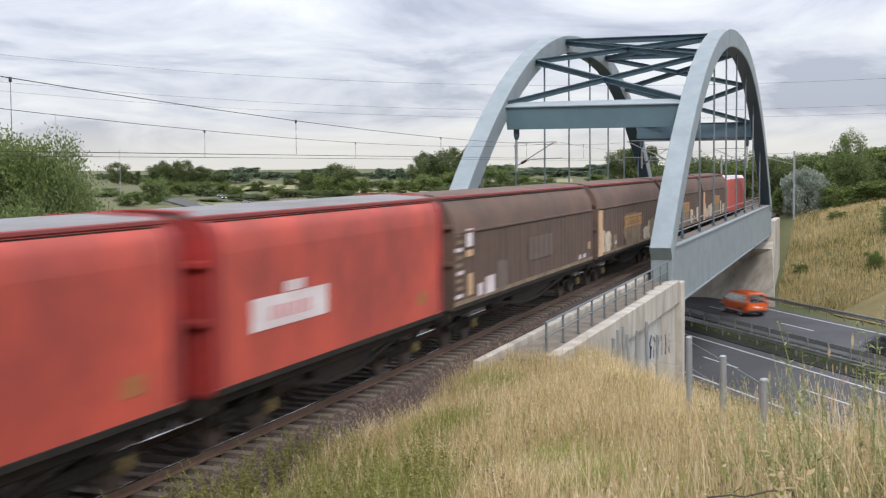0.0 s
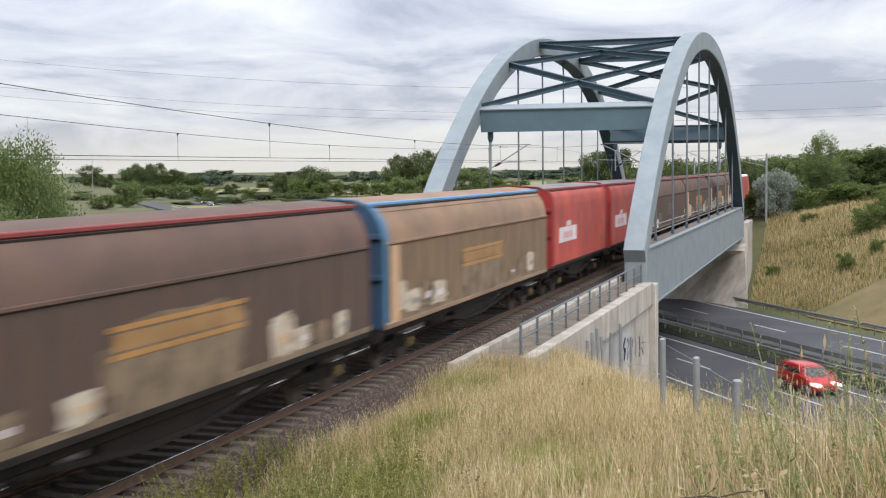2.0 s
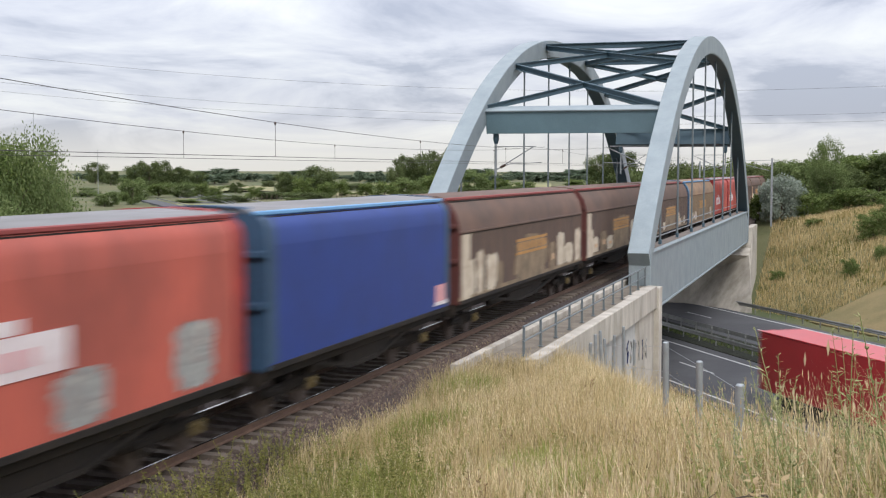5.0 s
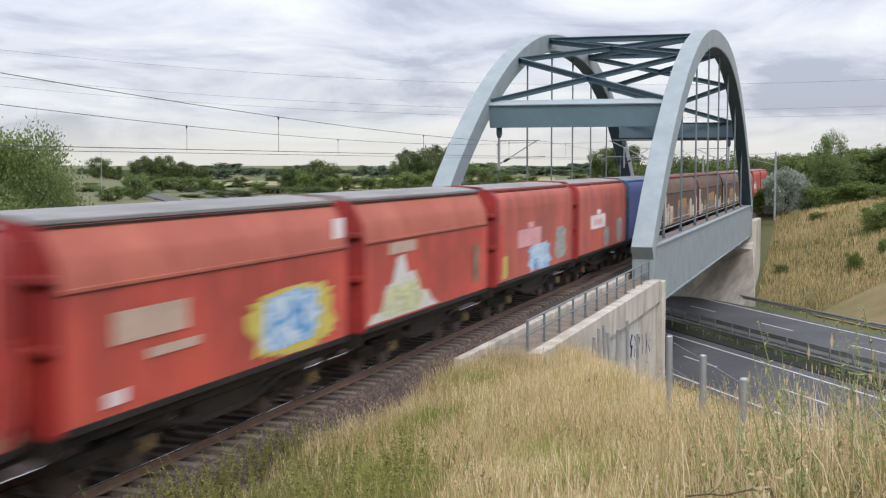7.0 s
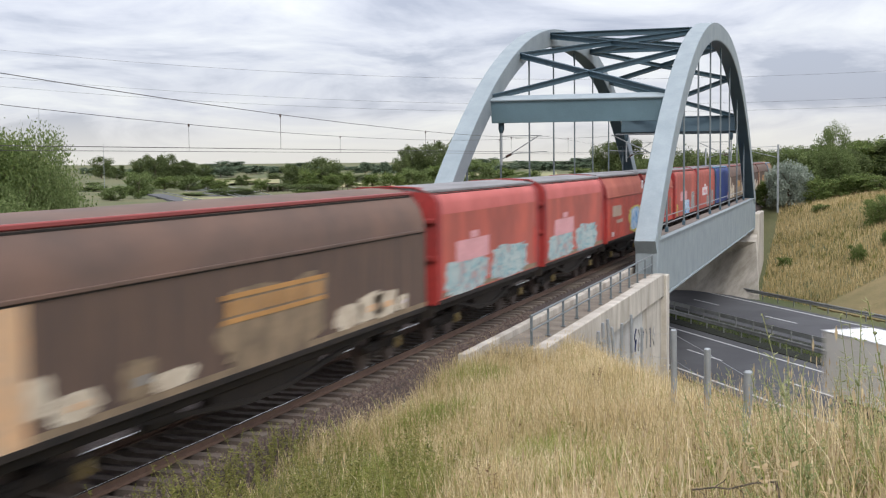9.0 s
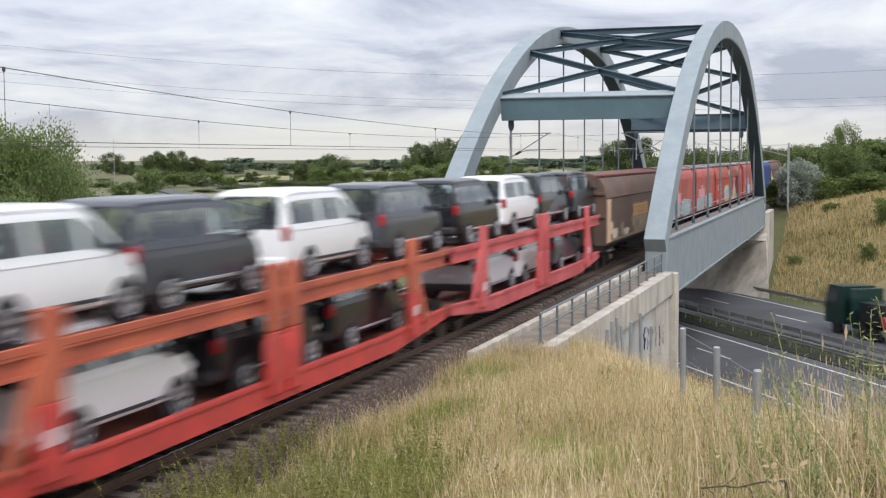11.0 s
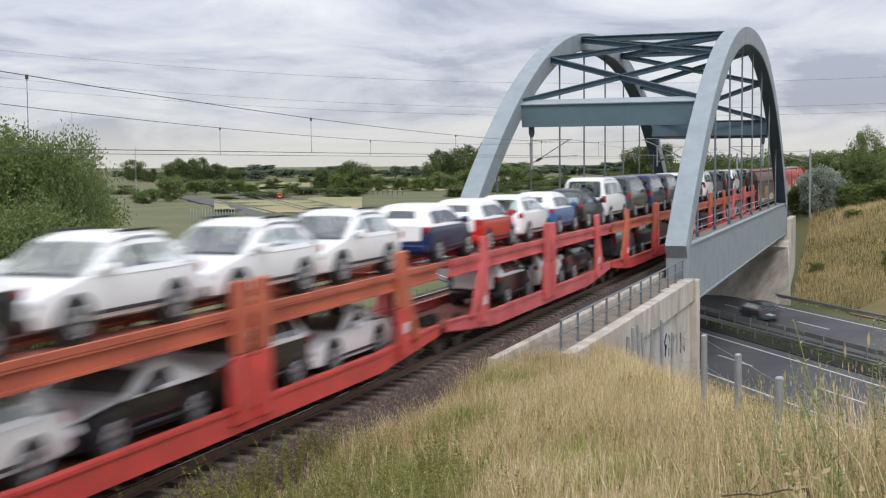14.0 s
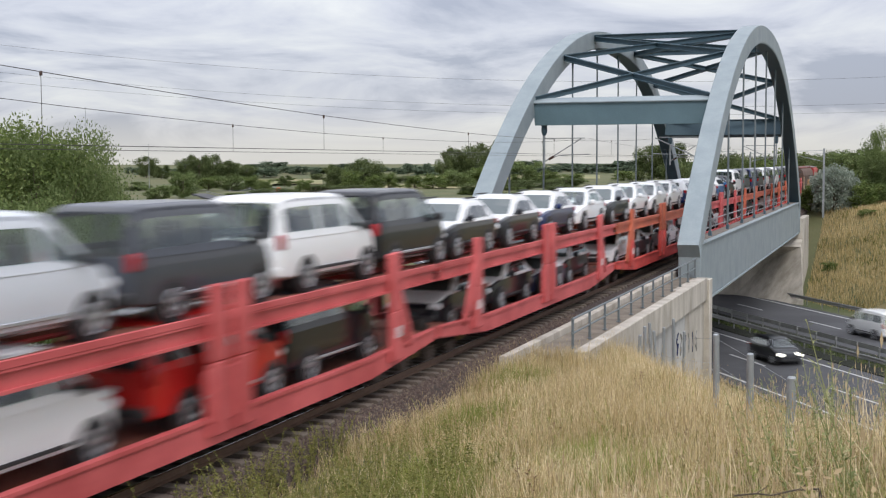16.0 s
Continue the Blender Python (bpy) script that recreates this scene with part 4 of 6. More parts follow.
blob(w, 2.6, 1.95, 4.2, 1.3, "spray_yellow", 51)
blob(w, 2.4, 2.0, 3.0, 1.1, "spray_bluemix", 52, x=1.460)
side_panel(w, -4.0, 1.5, 0.55, 0.22, "label_white", "label")
side_panel(w, 5.0, 3.55, 0.6, 0.6, "label_white", "label", x=1.42)
for i, (a, b) in enumerate(((-132.1, -144.58), (-144.58, -157.19))):
    w = ride(van_body(a - b, "smooth", ("wagon_red_dusty", "wagon_pink", "roof_grey", "end_red", "roof_grey")), a, b, "dusty red covered goods wagon with a band of sprayed paint")
    label_sheet(w, -2.4, 2.45, "label_pink")
    blob(w, -3.0, 1.75, 4.6, 1.0, "spray_teal", 60 + i)
    blob(w, 1.9, 1.8, 4.6, 1.1, "spray_teal", 62 + i)
    blob(w, 5.5, 2.1, 0.8, 1.3, "spray_red", 64 + i)
    side_panel(w, 0, 1.36, 11.6, 0.14, "patch_dust", "cleaned_patch", x=1.453)
w = ride(van_body(19.07, "brown", BROWN), -157.19, -176.26, L_BROWN)
cream_marks(w, 19.07, 71, 0.55)

# the engine far ahead
w = new("locomotive")
b = Build()
prof = [(-1.45, 1.2), (1.45, 1.2), (1.47, 2.6), (1.32, 3.75), (-1.32, 3.75), (-1.47, 2.6)]
b.loft([[(x * 0.86, -8.2, 1.2 + (z - 1.2) * 0.93) for x, z in prof], [(x, -7.3, z) for x, z in prof], [(x, 7.3, z) for x, z in prof], [(x * 0.86, 8.2, 1.2 + (z - 1.2) * 0.93) for x, z in prof]])
part("body", b, "wagon_red", w)
part("roof", Build().prism([(1.30, 3.76), (1.1, 4.0), (-1.1, 4.0), (-1.30, 3.76)], -7.4, 7.4), "label_white", w)
part("windscreen", Build().box((0, -8.0, 3.0), (2.1, 0.35, 0.75), 0.05), "glass", w)
undercarriage(w, 16.6)
tagged(w, "red electric locomotive with a pale roof", "locomotive")
MOVERS.append((w, 0.0, 112.0, 0.0, 0))

# ---- road cars and vans ----
SPEC = {  # length, width, height, belt, bonnet, screen foot, roof front, roof rear, tail foot, wheel radius, wheelbase, sill
    "van": (4.9, 1.90, 1.95, 1.12, 1.00, 1.72, 0.90, -2.24, -2.42, 0.34, 3.0, 0.30),
    "suv": (4.60, 1.86, 1.56, 0.95, 0.88, 1.10, 0.20, -1.50, -2.15, 0.34, 2.75, 0.26),
    "hatch": (4.0, 1.74, 1.54, 0.95, 0.86, 1.14, 0.45, -1.62, -1.92, 0.31, 2.5, 0.22),
    "sports": (4.4, 1.82, 1.30, 0.82, 0.74, 0.80, 0.10, -0.90, -1.75, 0.33, 2.5, 0.16),
}


def along(points, y):
    """The value at y on a chain of (y, value)."""
    for (a, p), (b, q) in zip(points, points[1:]):
        if y <= b:
            return p + (q - p) * max(0, (y - a) / (b - a))
    return points[-1][1]


def make_car(kind, colour, label, film=False, lights="headlamp"):
    L, W, H, belt, bon, yw, rf, rr, tf, R, wb, sill = SPEC[kind]
    c = new({"van": "passenger_van", "suv": "estate_car", "hatch": "hatchback_car", "sports": "sports_car"}[kind])
    tagged(c, label, "van" if kind == "van" else "car")
    w, h = W / 2, L / 2
    lean = 0.14 if kind == "van" else 0.21
    top_line = [(-h, belt - 0.30), (-h + 0.03, belt - 0.02), (tf, belt + 0.02), (rr, H - 0.13), (rr + 0.10, H - 0.055), (rr + 0.35, H - 0.012), ((rr + rf) / 2, H), (rf - 0.45, H - 0.012), (rf - 0.15, H - 0.06),
                (rf, H - 0.12), (yw, belt + 0.01), (yw + 0.22, bon + 0.05), (h - 0.45, bon - 0.05), (h - 0.16, bon - 0.15), (h - 0.04, bon - 0.30), (h, bon - 0.45)]
    wide = [(-h, 0.84), (-h + 0.05, 0.92), (-h + 0.18, 0.975), (-h + 0.5, 1.0), (yw - 0.2, 1.0), (yw + 0.3, 0.985), (h - 0.45, 0.94), (h - 0.2, 0.87), (h - 0.06, 0.76), (h, 0.66)]
    floor_line = [(-h, sill + 0.16), (-h + 0.1, sill + 0.04), (-h + 0.4, sill), (h - 0.4, sill), (h - 0.08, sill + 0.02), (h, sill + 0.10)]

    def section(y):
        """Half width, floor, belt, shoulder place and top at y."""
        t, ww, zb = along(top_line, y), w * along(wide, y), along(floor_line, y)
        b = min(belt, t - 0.02)
        zs = t - min(0.13, max(0.012, (t - b) * 0.45))
        xs = ww * 0.985 - lean * min(1, max(0, (zs - b) / (H - 0.13 - belt)))
        return ww, zb, b, xs, zs, t

    ys = sorted({round(p[0], 3) for p in top_line + wide + floor_line} | {round(-h + 0.25 * k, 3) for k in range(1, int(L / 0.25))})
    rings = []
    for y in ys:
        ww, zb, b, xs, zs, t = section(y)
        d = b - zb
        half = [(ww * 0.80, zb), (ww * 0.955, zb + 0.08 * d), (ww * 0.99, zb + 0.30 * d), (ww, zb + 0.52 * d), (ww * 0.998, zb + 0.70 * d), (ww * 0.985, zb + 0.88 * d), (ww * 0.975, b)]
        if y > yw + 0.2 or y < tf:
            half += [(xs * 0.93, zs + 0.4 * (t - zs)), (xs * 0.7, t)]
        else:
            half += [(ww * 0.9, b + 0.004), (ww * 0.6, b + 0.006)]
        rings.append([(x, y, z) for x, z in half] + [(-x, y, z) for x, z in reversed(half)])
    part("body", Build().loft(rings), colour, c)
    def upper_half(y):
        ww, zb, b, xs, zs, t = section(y)
        r = t - zs
        return [(xs, zs), (xs - 0.035, zs + 0.45 * r), (xs - 0.10, zs + 0.78 * r), (xs - 0.22, zs + 0.94 * r), (xs * 0.45, t)]

    def side(y, f, out, sx):
        ww, zb, b, xs, zs, t = section(y)
        return (sx * (ww * 0.985 + (xs - ww * 0.985) * f + out), y, b + (zs - b) * f)

    y0, y1 = rr + (0.02 if kind == "van" else 0.10), yw - 0.16
    cuts = {"van": (0.0, 0.40, 0.74, 1.0), "suv": (0.0, 0.22, 0.60, 1.0), "hatch": (0.0, 0.34, 1.0), "sports": (0.15, 1.0)}[kind]
    cab = [v for v in ys if tf <= v <= yw + 0.21]
    if film:
        rings = []
        for y in cab:
            ww, zb, b, xs, zs, t = section(y)
            half = [(ww * 0.965, b - 0.05), (ww * 0.985, b), ((ww * 0.985 + xs) / 2, (b + zs) / 2)] + upper_half(y)
            rings.append([(x, y, z) for x, z in half] + [(-x, y, z) for x, z in reversed(half)])
        part("cabin", Build().loft(rings), "car_white", c, "cabin under white protective film")
    else:
        # an open cabin: roof, belt rails, roof rails and pillars, with seats behind the panes
        rings = []
        for y in [v for v in ys if rr - 0.02 <= v <= rf + 0.02]:
            half = upper_half(y)
            ring = half + [(-x, z) for x, z in reversed(half)]
            rings.append([(x, y, z) for x, z in ring] + [(x * 0.97, y, z - 0.03) for x, z in reversed(ring)])
        cb = part("roof", Build().loft(rings), colour, c)
        for sx in (1, -1):
            part("belt_rail", Build().loft([[side(y, -0.03, 0, sx), side(y, 0.17, 0, sx), side(y, 0.17, -0.04, sx), side(y, -0.03, -0.04, sx)] for y in cab]), colour, cb)
            rings = []
            for y in cab:
                ww, zb, b, xs, zs, t = section(y)
                rings.append([side(y, 0.85, 0, sx), (sx * xs, y, zs), (sx * (xs - 0.035), y, zs + 0.45 * (t - zs)), (sx * (xs - 0.14), y, t - 0.012), (sx * (xs - 0.14), y, t - 0.05), (sx * (xs - 0.07), y, zs - 0.01), side(y, 0.85, -0.05, sx)])
            part("roof_rail", Build().loft(rings), colour, cb)
            posts = Build()
            for k, q in enumerate(cuts):
                yp = y0 + (y1 - y0) * q
                hw = 0.10 if k == 0 and kind != "van" else 0.05
                yp = yp - hw * 0.6 if k == 0 else yp
                posts.loft([[side(y, 0.1, 0.003, sx), side(y, 0.5, 0.004, sx), side(y, 0.9, 0.003, sx), side(y, 0.9, -0.06, sx), side(y, 0.1, -0.06, sx)] for y in (yp - hw, yp + hw)])
            part("pillars", posts, colour, cb)
        part("cabin_floor", Build().loft([[(-w + 0.1, y, belt + k) for k in (0.012, -0.06)] + [(w - 0.1, y, belt + k) for k in (-0.06, 0.012)] for y in (tf + 0.12, yw - 0.02)]), "interior", c)
        for y in ((0.55, -0.45) if kind == "van" else (0.1,)):
            bench = Build()
            for sx in (1, -1):
                bench.box((sx * w * 0.46, y, belt + 0.16), (0.46, 0.13, 0.40), 0.06).box((sx * w * 0.46, y - 0.02, belt + 0.42), (0.24, 0.09, 0.16), 0.04)
            part("seat_row", bench, "interior", c)
    # windows on the sides, following the flanks
    for sx in (1, -1):
        for k in range(len(cuts) - 1):
            a, b_ = y0 + (y1 - y0) * cuts[k] + 0.03, y0 + (y1 - y0) * cuts[k + 1] - 0.03
            rings = []
            for i in range(9):
                y = a + (b_ - a) * i / 8
                lo, hi = (0.16, 0.86) if 0 < i < 8 else (0.22, 0.80)
                rings.append([side(y, lo, 0.007, sx), side(y, (lo + hi) / 2, 0.010, sx), side(y, hi, 0.007, sx), side(y, hi, -0.004, sx), side(y, lo, -0.004, sx)])
            part("side_window", Build().loft(rings), "glass" if film else "pane", c)
        part("mirror", Build().box((sx * (w + 0.10), yw - 0.42, belt + 0.10), (0.22, 0.13, 0.19), 0.05), "plastic" if kind == "van" else colour, c)
        part("side_trim", Build().box((sx * (w + 0.001), 0.02, sill + 0.16), (0.03, wb - 0.9, 0.06), 0.01), "rim" if kind == "van" and colour != "car_white" else "plastic", c)
        part("tail_lamp", Build().box((sx * (w * 0.975 - 0.075), -h + 0.085, belt - 0.08), (0.17, 0.15, 0.30 if kind == "van" else 0.17), 0.04), "tail", c)
        part("headlamp", Build().box((sx * (w * 0.84 - 0.14), h - 0.17, bon - 0.22), (0.34, 0.20, 0.17), 0.05), lights, c)
        for sy in (1, -1):
            yy = sy * wb / 2 + (0.12 if kind == "van" else 0.05)
            part("wheel_arch", Build().tube((sx * (w - 0.25), yy, R + 0.02), (sx * (w + 0.003), yy, R + 0.02), R + 0.06, n=24), "plastic", c)
            t = part("tyre", Build().tube((sx * (w - 0.2), yy, R), (sx * (w - 0.01), yy, R), R, n=24).tube((sx * (w - 0.01), yy, R), (sx * (w + 0.012), yy, R), R, R * 0.94, n=24), "rubber", c)
            b = Build().tube((sx * (w - 0.1), yy, R), (sx * (w + 0.018), yy, R), R * 0.24, n=10)
            for k in range(5):
                a = radians(72 * k + 15)
                b.beam((sx * (w + 0.014), yy, R), (sx * (w + 0.014), yy + R * 0.60 * math.cos(a), R + R * 0.60 * math.sin(a)), 0.03, R * 0.24, (0, -math.sin(a), math.cos(a)))
            outer = [(sx * (w + 0.02), yy + R * 0.64 * math.cos(radians(20 * k)), R + R * 0.64 * math.sin(radians(20 * k))) for k in range(19)]
            b.path(outer, R * 0.06, 5)
            part("rim", b, "rim", t, "five-spoked light alloy rim")
    for front in (True, False):
        ya, yb = (yw + 0.02, rf) if front else (tf, rr)
        sg = 1 if front else -1
        rings = []
        nr = Vector((0, sg * (H - 0.12 - belt), abs(ya - yb))).normalized()
        for i in range(6):
            f = 0.08 + 0.88 * i / 5
            if film and not front:
                f = 0.45 + 0.42 * i / 5
            y = ya + (yb - ya) * f
            ww, zb, b, xs, zs, t = section(y)
            k = (xs - 0.13) * (0.62 if film and not front else 1)
            o, q = nr * 0.012, nr * 0.002
            rings.append([(-k, y + o.y, t + o.z - 0.012), (0, y + o.y, t + o.z), (k, y + o.y, t + o.z - 0.012), (k, y + q.y, t + q.z), (-k, y + q.y, t + q.z)])
        part("windscreen" if front else "rear_window", Build().loft(rings), ("glass_screen" if front else "glass") if film else ("pane_screen" if front else "pane"), c)
    part("bumper", Build().box((0, -h + 0.05, sill + 0.17), (W * 0.90, 0.18, 0.24), 0.06), "plastic" if kind == "van" and colour != "car_white" else colour, c)
    part("front_bumper", Build().box((0, h - 0.08, sill + 0.12), (W * 0.78, 0.18, 0.24), 0.06), "plastic", c)
    part("grille", Build().box((0, h - 0.06, bon - 0.34), (W * 0.44, 0.10, 0.14), 0.03), "plastic", c)
    part("number_plate", Build().box((0, -h - 0.005, belt - 0.32), (0.5, 0.02, 0.11), 0.004), "headlamp", c)
    if film:
        part("tail_film", Build().box((0, -h + 0.005, belt - 0.16), (W * 0.74, 0.05, 0.42), 0.02), "car_white", c, "white protective film")
        part("bonnet_film", Build().loft([[(x, y, z + k) for x, k in ((-hw, 0), (hw, 0), (hw, -0.05), (-hw, -0.05))] for y, z, hw in ((yw + 0.16, bon + 0.085, w * 0.88), (yw + 0.27, bon + 0.058, w * 0.87), (h - 0.42, bon - 0.04, w * 0.80), (h - 0.18, bon - 0.125, w * 0.68))]), "car_white", c, "white protective film")
    if kind == "suv":
        for sx in (1, -1):
            part("roof_bar", Build().beam((sx * (w - lean - 0.12), rr + 0.3, H + 0.01), (sx * (w - lean - 0.12), rf - 0.3, H + 0.01), 0.03, 0.04), "plastic", c)
    return c


# ---- double-deck car carriers ----
UNIT = 20.9


def carrier(main, upper):
    w = new("car_carrier_wagon")
    h = UNIT / 2
    for sx in (1, -1):
        def line(zs, th, x=1.36, t=0.12):
            ys = [-h + 0.15, -h + 1.8, -h + 4.2, h - 4.2, h - 1.8, h - 0.15]
            return Build().loft([[(sx * x, y, z), (sx * (x - t), y, z), (sx * (x - t), y, z - th * k), (sx * x, y, z - th * k)] for y, z, k in zip(ys, zs, (0.55, 0.8, 1, 1, 0.8, 0.55))])
        s = part("lower_sill", line((0.94, 0.90, 0.80, 0.80, 0.90, 0.94), 0.42), main, w, "red pressed-steel side sill")
        part("sill_lip", line((0.99, 0.95, 0.85, 0.85, 0.95, 0.99), 0.06, 1.40, 0.16), main, s)
        part("upper_beam", Build().ibeam((sx * 1.32, -h + 0.2, 2.28), (sx * 1.32, h - 0.2, 2.30), 0.16, 0.32, 0.045), upper, w, "long steel edge beam of the upper deck")
        part("deck_edge", Build().box((sx * 1.38, 0, 2.50), (0.06, UNIT - 0.3, 0.12), 0.01), upper, w)
        for y in (-0.42, 0.42):
            part("double_post", Build().box((sx * 1.42, y, 1.16), (0.14, 0.50, 1.22), 0.03), main, w, "broad steel post")
            part("post_head", Build().box((sx * 1.42, y, 2.41), (0.14, 0.50, 1.28), 0.03), upper, w)
        part("post_plate", Build().box((sx * 1.38, 0, 1.2), (0.10, 1.5, 0.9), 0.03), main, w)
        for sy in (1, -1):
            y = sy * (h - 2.9)
            part("post", Build().beam((sx * 1.42, y, 0.62), (sx * 1.42, y - sy * 0.055, 1.72), 0.13, 0.60, (0, 1, 0), 0.02), main, w, "upright steel post")
            part("post_head", Build().beam((sx * 1.42, y - sy * 0.055, 1.72), (sx * 1.42, y - sy * 0.12, 3.02), 0.13, 0.56, (0, 1, 0), 0.02), upper, w)
            part("post_brace", Build().beam((sx * 1.40, y - sy * 0.05, 2.55), (sx * 1.40, y + sy * 0.95, 0.85), 0.10, 0.26, (0, 1, 0), 0.02), upper, w, "slanted steel brace")
            part("label", Build().box((sx * 1.492, y, 1.25), (0.01, 0.3, 0.24)), "label_white", w)
    for sx in (1, -1):
        part("upper_deck", Build().box((sx * 0.82, 0, 2.41), (0.66, UNIT - 0.3, 0.07), 0.0), "deck_rust", w, "rusty steel wheel trough of the upper deck")
    zs = [(-h + 0.15, 0.90), (-h + 1.8, 0.86), (-h + 4.2, 0.60), (h - 4.2, 0.60), (h - 1.8, 0.86), (h - 0.15, 0.90)]
    part("lower_deck", Build().loft([[(1.25, y, z), (-1.25, y, z), (-1.25, y, z - 0.12), (1.25, y, z - 0.12)] for y, z in zs]), "deck_rust", w, "rusty steel lower deck")
    for k in range(5):
        part("cross_bearer", Build().box((0, -h + 1.4 + k * (UNIT - 2.8) / 4, 2.30), (2.5, 0.12, 0.14)), upper, w)
    for sy in (1, -1):
        bogie(sy * (h - 1.7), w, base=1.6)
        for sx in (-0.87, 0.87):
            part("buffer", Build().tube((sx, sy * (h - 0.2), 1.0), (sx, sy * (h + 0.02), 1.0), 0.16, n=12), "black", w)
    return w


kinds = (("carrier_pink", "carrier_pink"), ("carrier_red", "carrier_orange"), ("carrier_red", "carrier_orange"), ("carrier_pink", "carrier_pink"),
         ("carrier_red", "carrier_orange"), ("carrier_pink", "carrier_pink"), ("carrier_pink", "carrier_pink"), ("carrier_red", "carrier_orange"))
joints = [-176.5, -197.9, -218.9, -239.5, -261.0, -282.3, -303.2, -324.2, -345.2]
made = {}
for k, (a, b) in enumerate(zip(joints, joints[1:])):
    key = kinds[k]
    if key not in made:
        made[key] = carrier(*key)
        tagged(made[key], "red double-deck railway car carrier loaded with new vehicles", "car carrier", "wagons of the goods train")
        w = made[key]
    else:
        w = copy_thing(made[key], pose(0, 0, 0))
    MOVERS.append((w, 0.0, (a + b) / 2, 0.0, 0))

COLS = {"w": ("car_white", "white"), "b": ("car_black", "black"), "g": ("car_grey", "dark grey"), "s": ("car_silver", "silver"), "u": ("car_blue", "dark blue"), "k": ("car_sky", "bright blue"), "r": ("car_red", "red"), "x": ("car_black", "film-covered black"), "y": ("car_blue", "film-covered blue")}
KN = {"v": ("van", "passenger van"), "e": ("suv", "estate car"), "h": ("hatch", "hatchback"), "p": ("sports", "low sports car")}
car_store = {}


def load(code, y, deck, turn):
    """Set a new vehicle on a deck of the train. y: its middle at 0 s."""
    kind, kname = KN[code[0]]
    col, cname = COLS[code[1]]
    z = 2.45 if deck else 0.61
    if code not in car_store:
        ob = make_car(kind, col, "new %s %s riding on a car carrier" % (cname, kname), film=code[1] in "xy" or code in ("hk", "hr"))
        ob["group"] = "new vehicles on the car carriers"
        car_store[code] = ob
    else:
        ob = copy_thing(car_store[code], pose(0, 0, 0))
    MOVERS.append((ob, random.uniform(-0.05, 0.05), y, z, turn))


# upper deck, from the front of the train back: vehicle and the place of its tail
upper = "vb-180.2 vb-185.4 vw-190.3 vb-195.8 vg-201.6 vw-207.1 vg-212.9 vw-217.2 vg-222.5 vu-227.6 vg-233 vw-238.7 eb-242.9 hk-247.4 hw-251.7 hr-256.2 hy-260.8".split()
for item in upper:
    off = 2.45 if item[0] == "v" else 2.1
    load(item[:2], float(item[2:]) + off, True, 0)
for k, code in enumerate("ew ew ew ex ew ey ex ex".split()):
    load(code, -264.9 - 4.88 * k, True, 180)
for item in "vb-306.0 vw-310.7 vg-315.8 vs-321.0 vw-326.4 vg-331.7 vb-337".split():
    load(item[:2], float(item[2:]) + 2.45, True, 0)
# lower deck
for item in "vg-183.6 vw-189.0 vs-193.6 vb-204.8 vb-210.2 vw-215.6 vg-226.4 vb-231.3 vg-236.7 eb-245.4 hw-249.8 hx-254.4".split():
    load(item[:2], float(item[2:]) + (2.45 if item[0] == "v" else 2.1), False, 0)
for item in "pw-265.6 hx-269.9 px-273.9 ew-278.6 hx-286.4 py-290.7 ex-295.0 hx-299.4".split():
    load(item[:2], float(item[2:]), False, 180)
for item in "vb-310.6 vr-315.4 vw-321.0 vg-330.5 vs-336".split():
    load(item[:2], float(item[2:]) + 2.45, False, 0)

# ---- traffic on the motorway ----
ROADERS = []
HEAD = -148.0   # heading of the near carriageway, as a turn about z
NEAR_LANE, FAR_LANE, FAR_FAST, SLOW = 46.9, 58.6, 56.2, 43.9


def traffic(code, s, a, v, label, lights="headlamp"):
    kind = KN[code[0]][0]
    c = make_car(kind, code[1:], label, lights=lights)
    c["group"] = "traffic on the motorway"
    ROADERS.append((c, s, a, v, HEAD if v > 0 else HEAD + 180))
    return c


traffic("vcar_orange", FAR_LANE, -89.2, -27.0, "bright orange van driving on the motorway")
traffic("hcar_grey", FAR_FAST, -64.6, -38.0, "dark car driving on the motorway")
for a0, v, col, nm, kd in ((-89.6, 33.0, "car_black", "black", "h"), (-117.6, 31.1, "car_red", "red", "h"), (-161.0, 28.8, "car_black", "black", "h"), (-257.0, 30.5, "car_black", "black", "e"),
                           (-364.0, 29.5, "car_black", "black", "h"), (-413.5, 29.0, "car_black", "black", "e"), (-508.5, 33.2, "car_black", "black", "e"), (-508.2, 29.0, "car_grey", "dark grey", "h"), (-537.5, 29.5, "car_black", "black", "h")):
    traffic(kd + col, NEAR_LANE, a0, v, nm + " car with headlamps driving on the motorway", "lit" if nm in ("red", "black") else "headlamp")
traffic("hcar_grey", FAR_FAST, -81.0 + 13.9 * 36, -36.0, "dark car driving on the motorway")
traffic("vcar_white", FAR_LANE, -73.6 + 16.0 * 27, -27.0, "white van driving on the motorway")


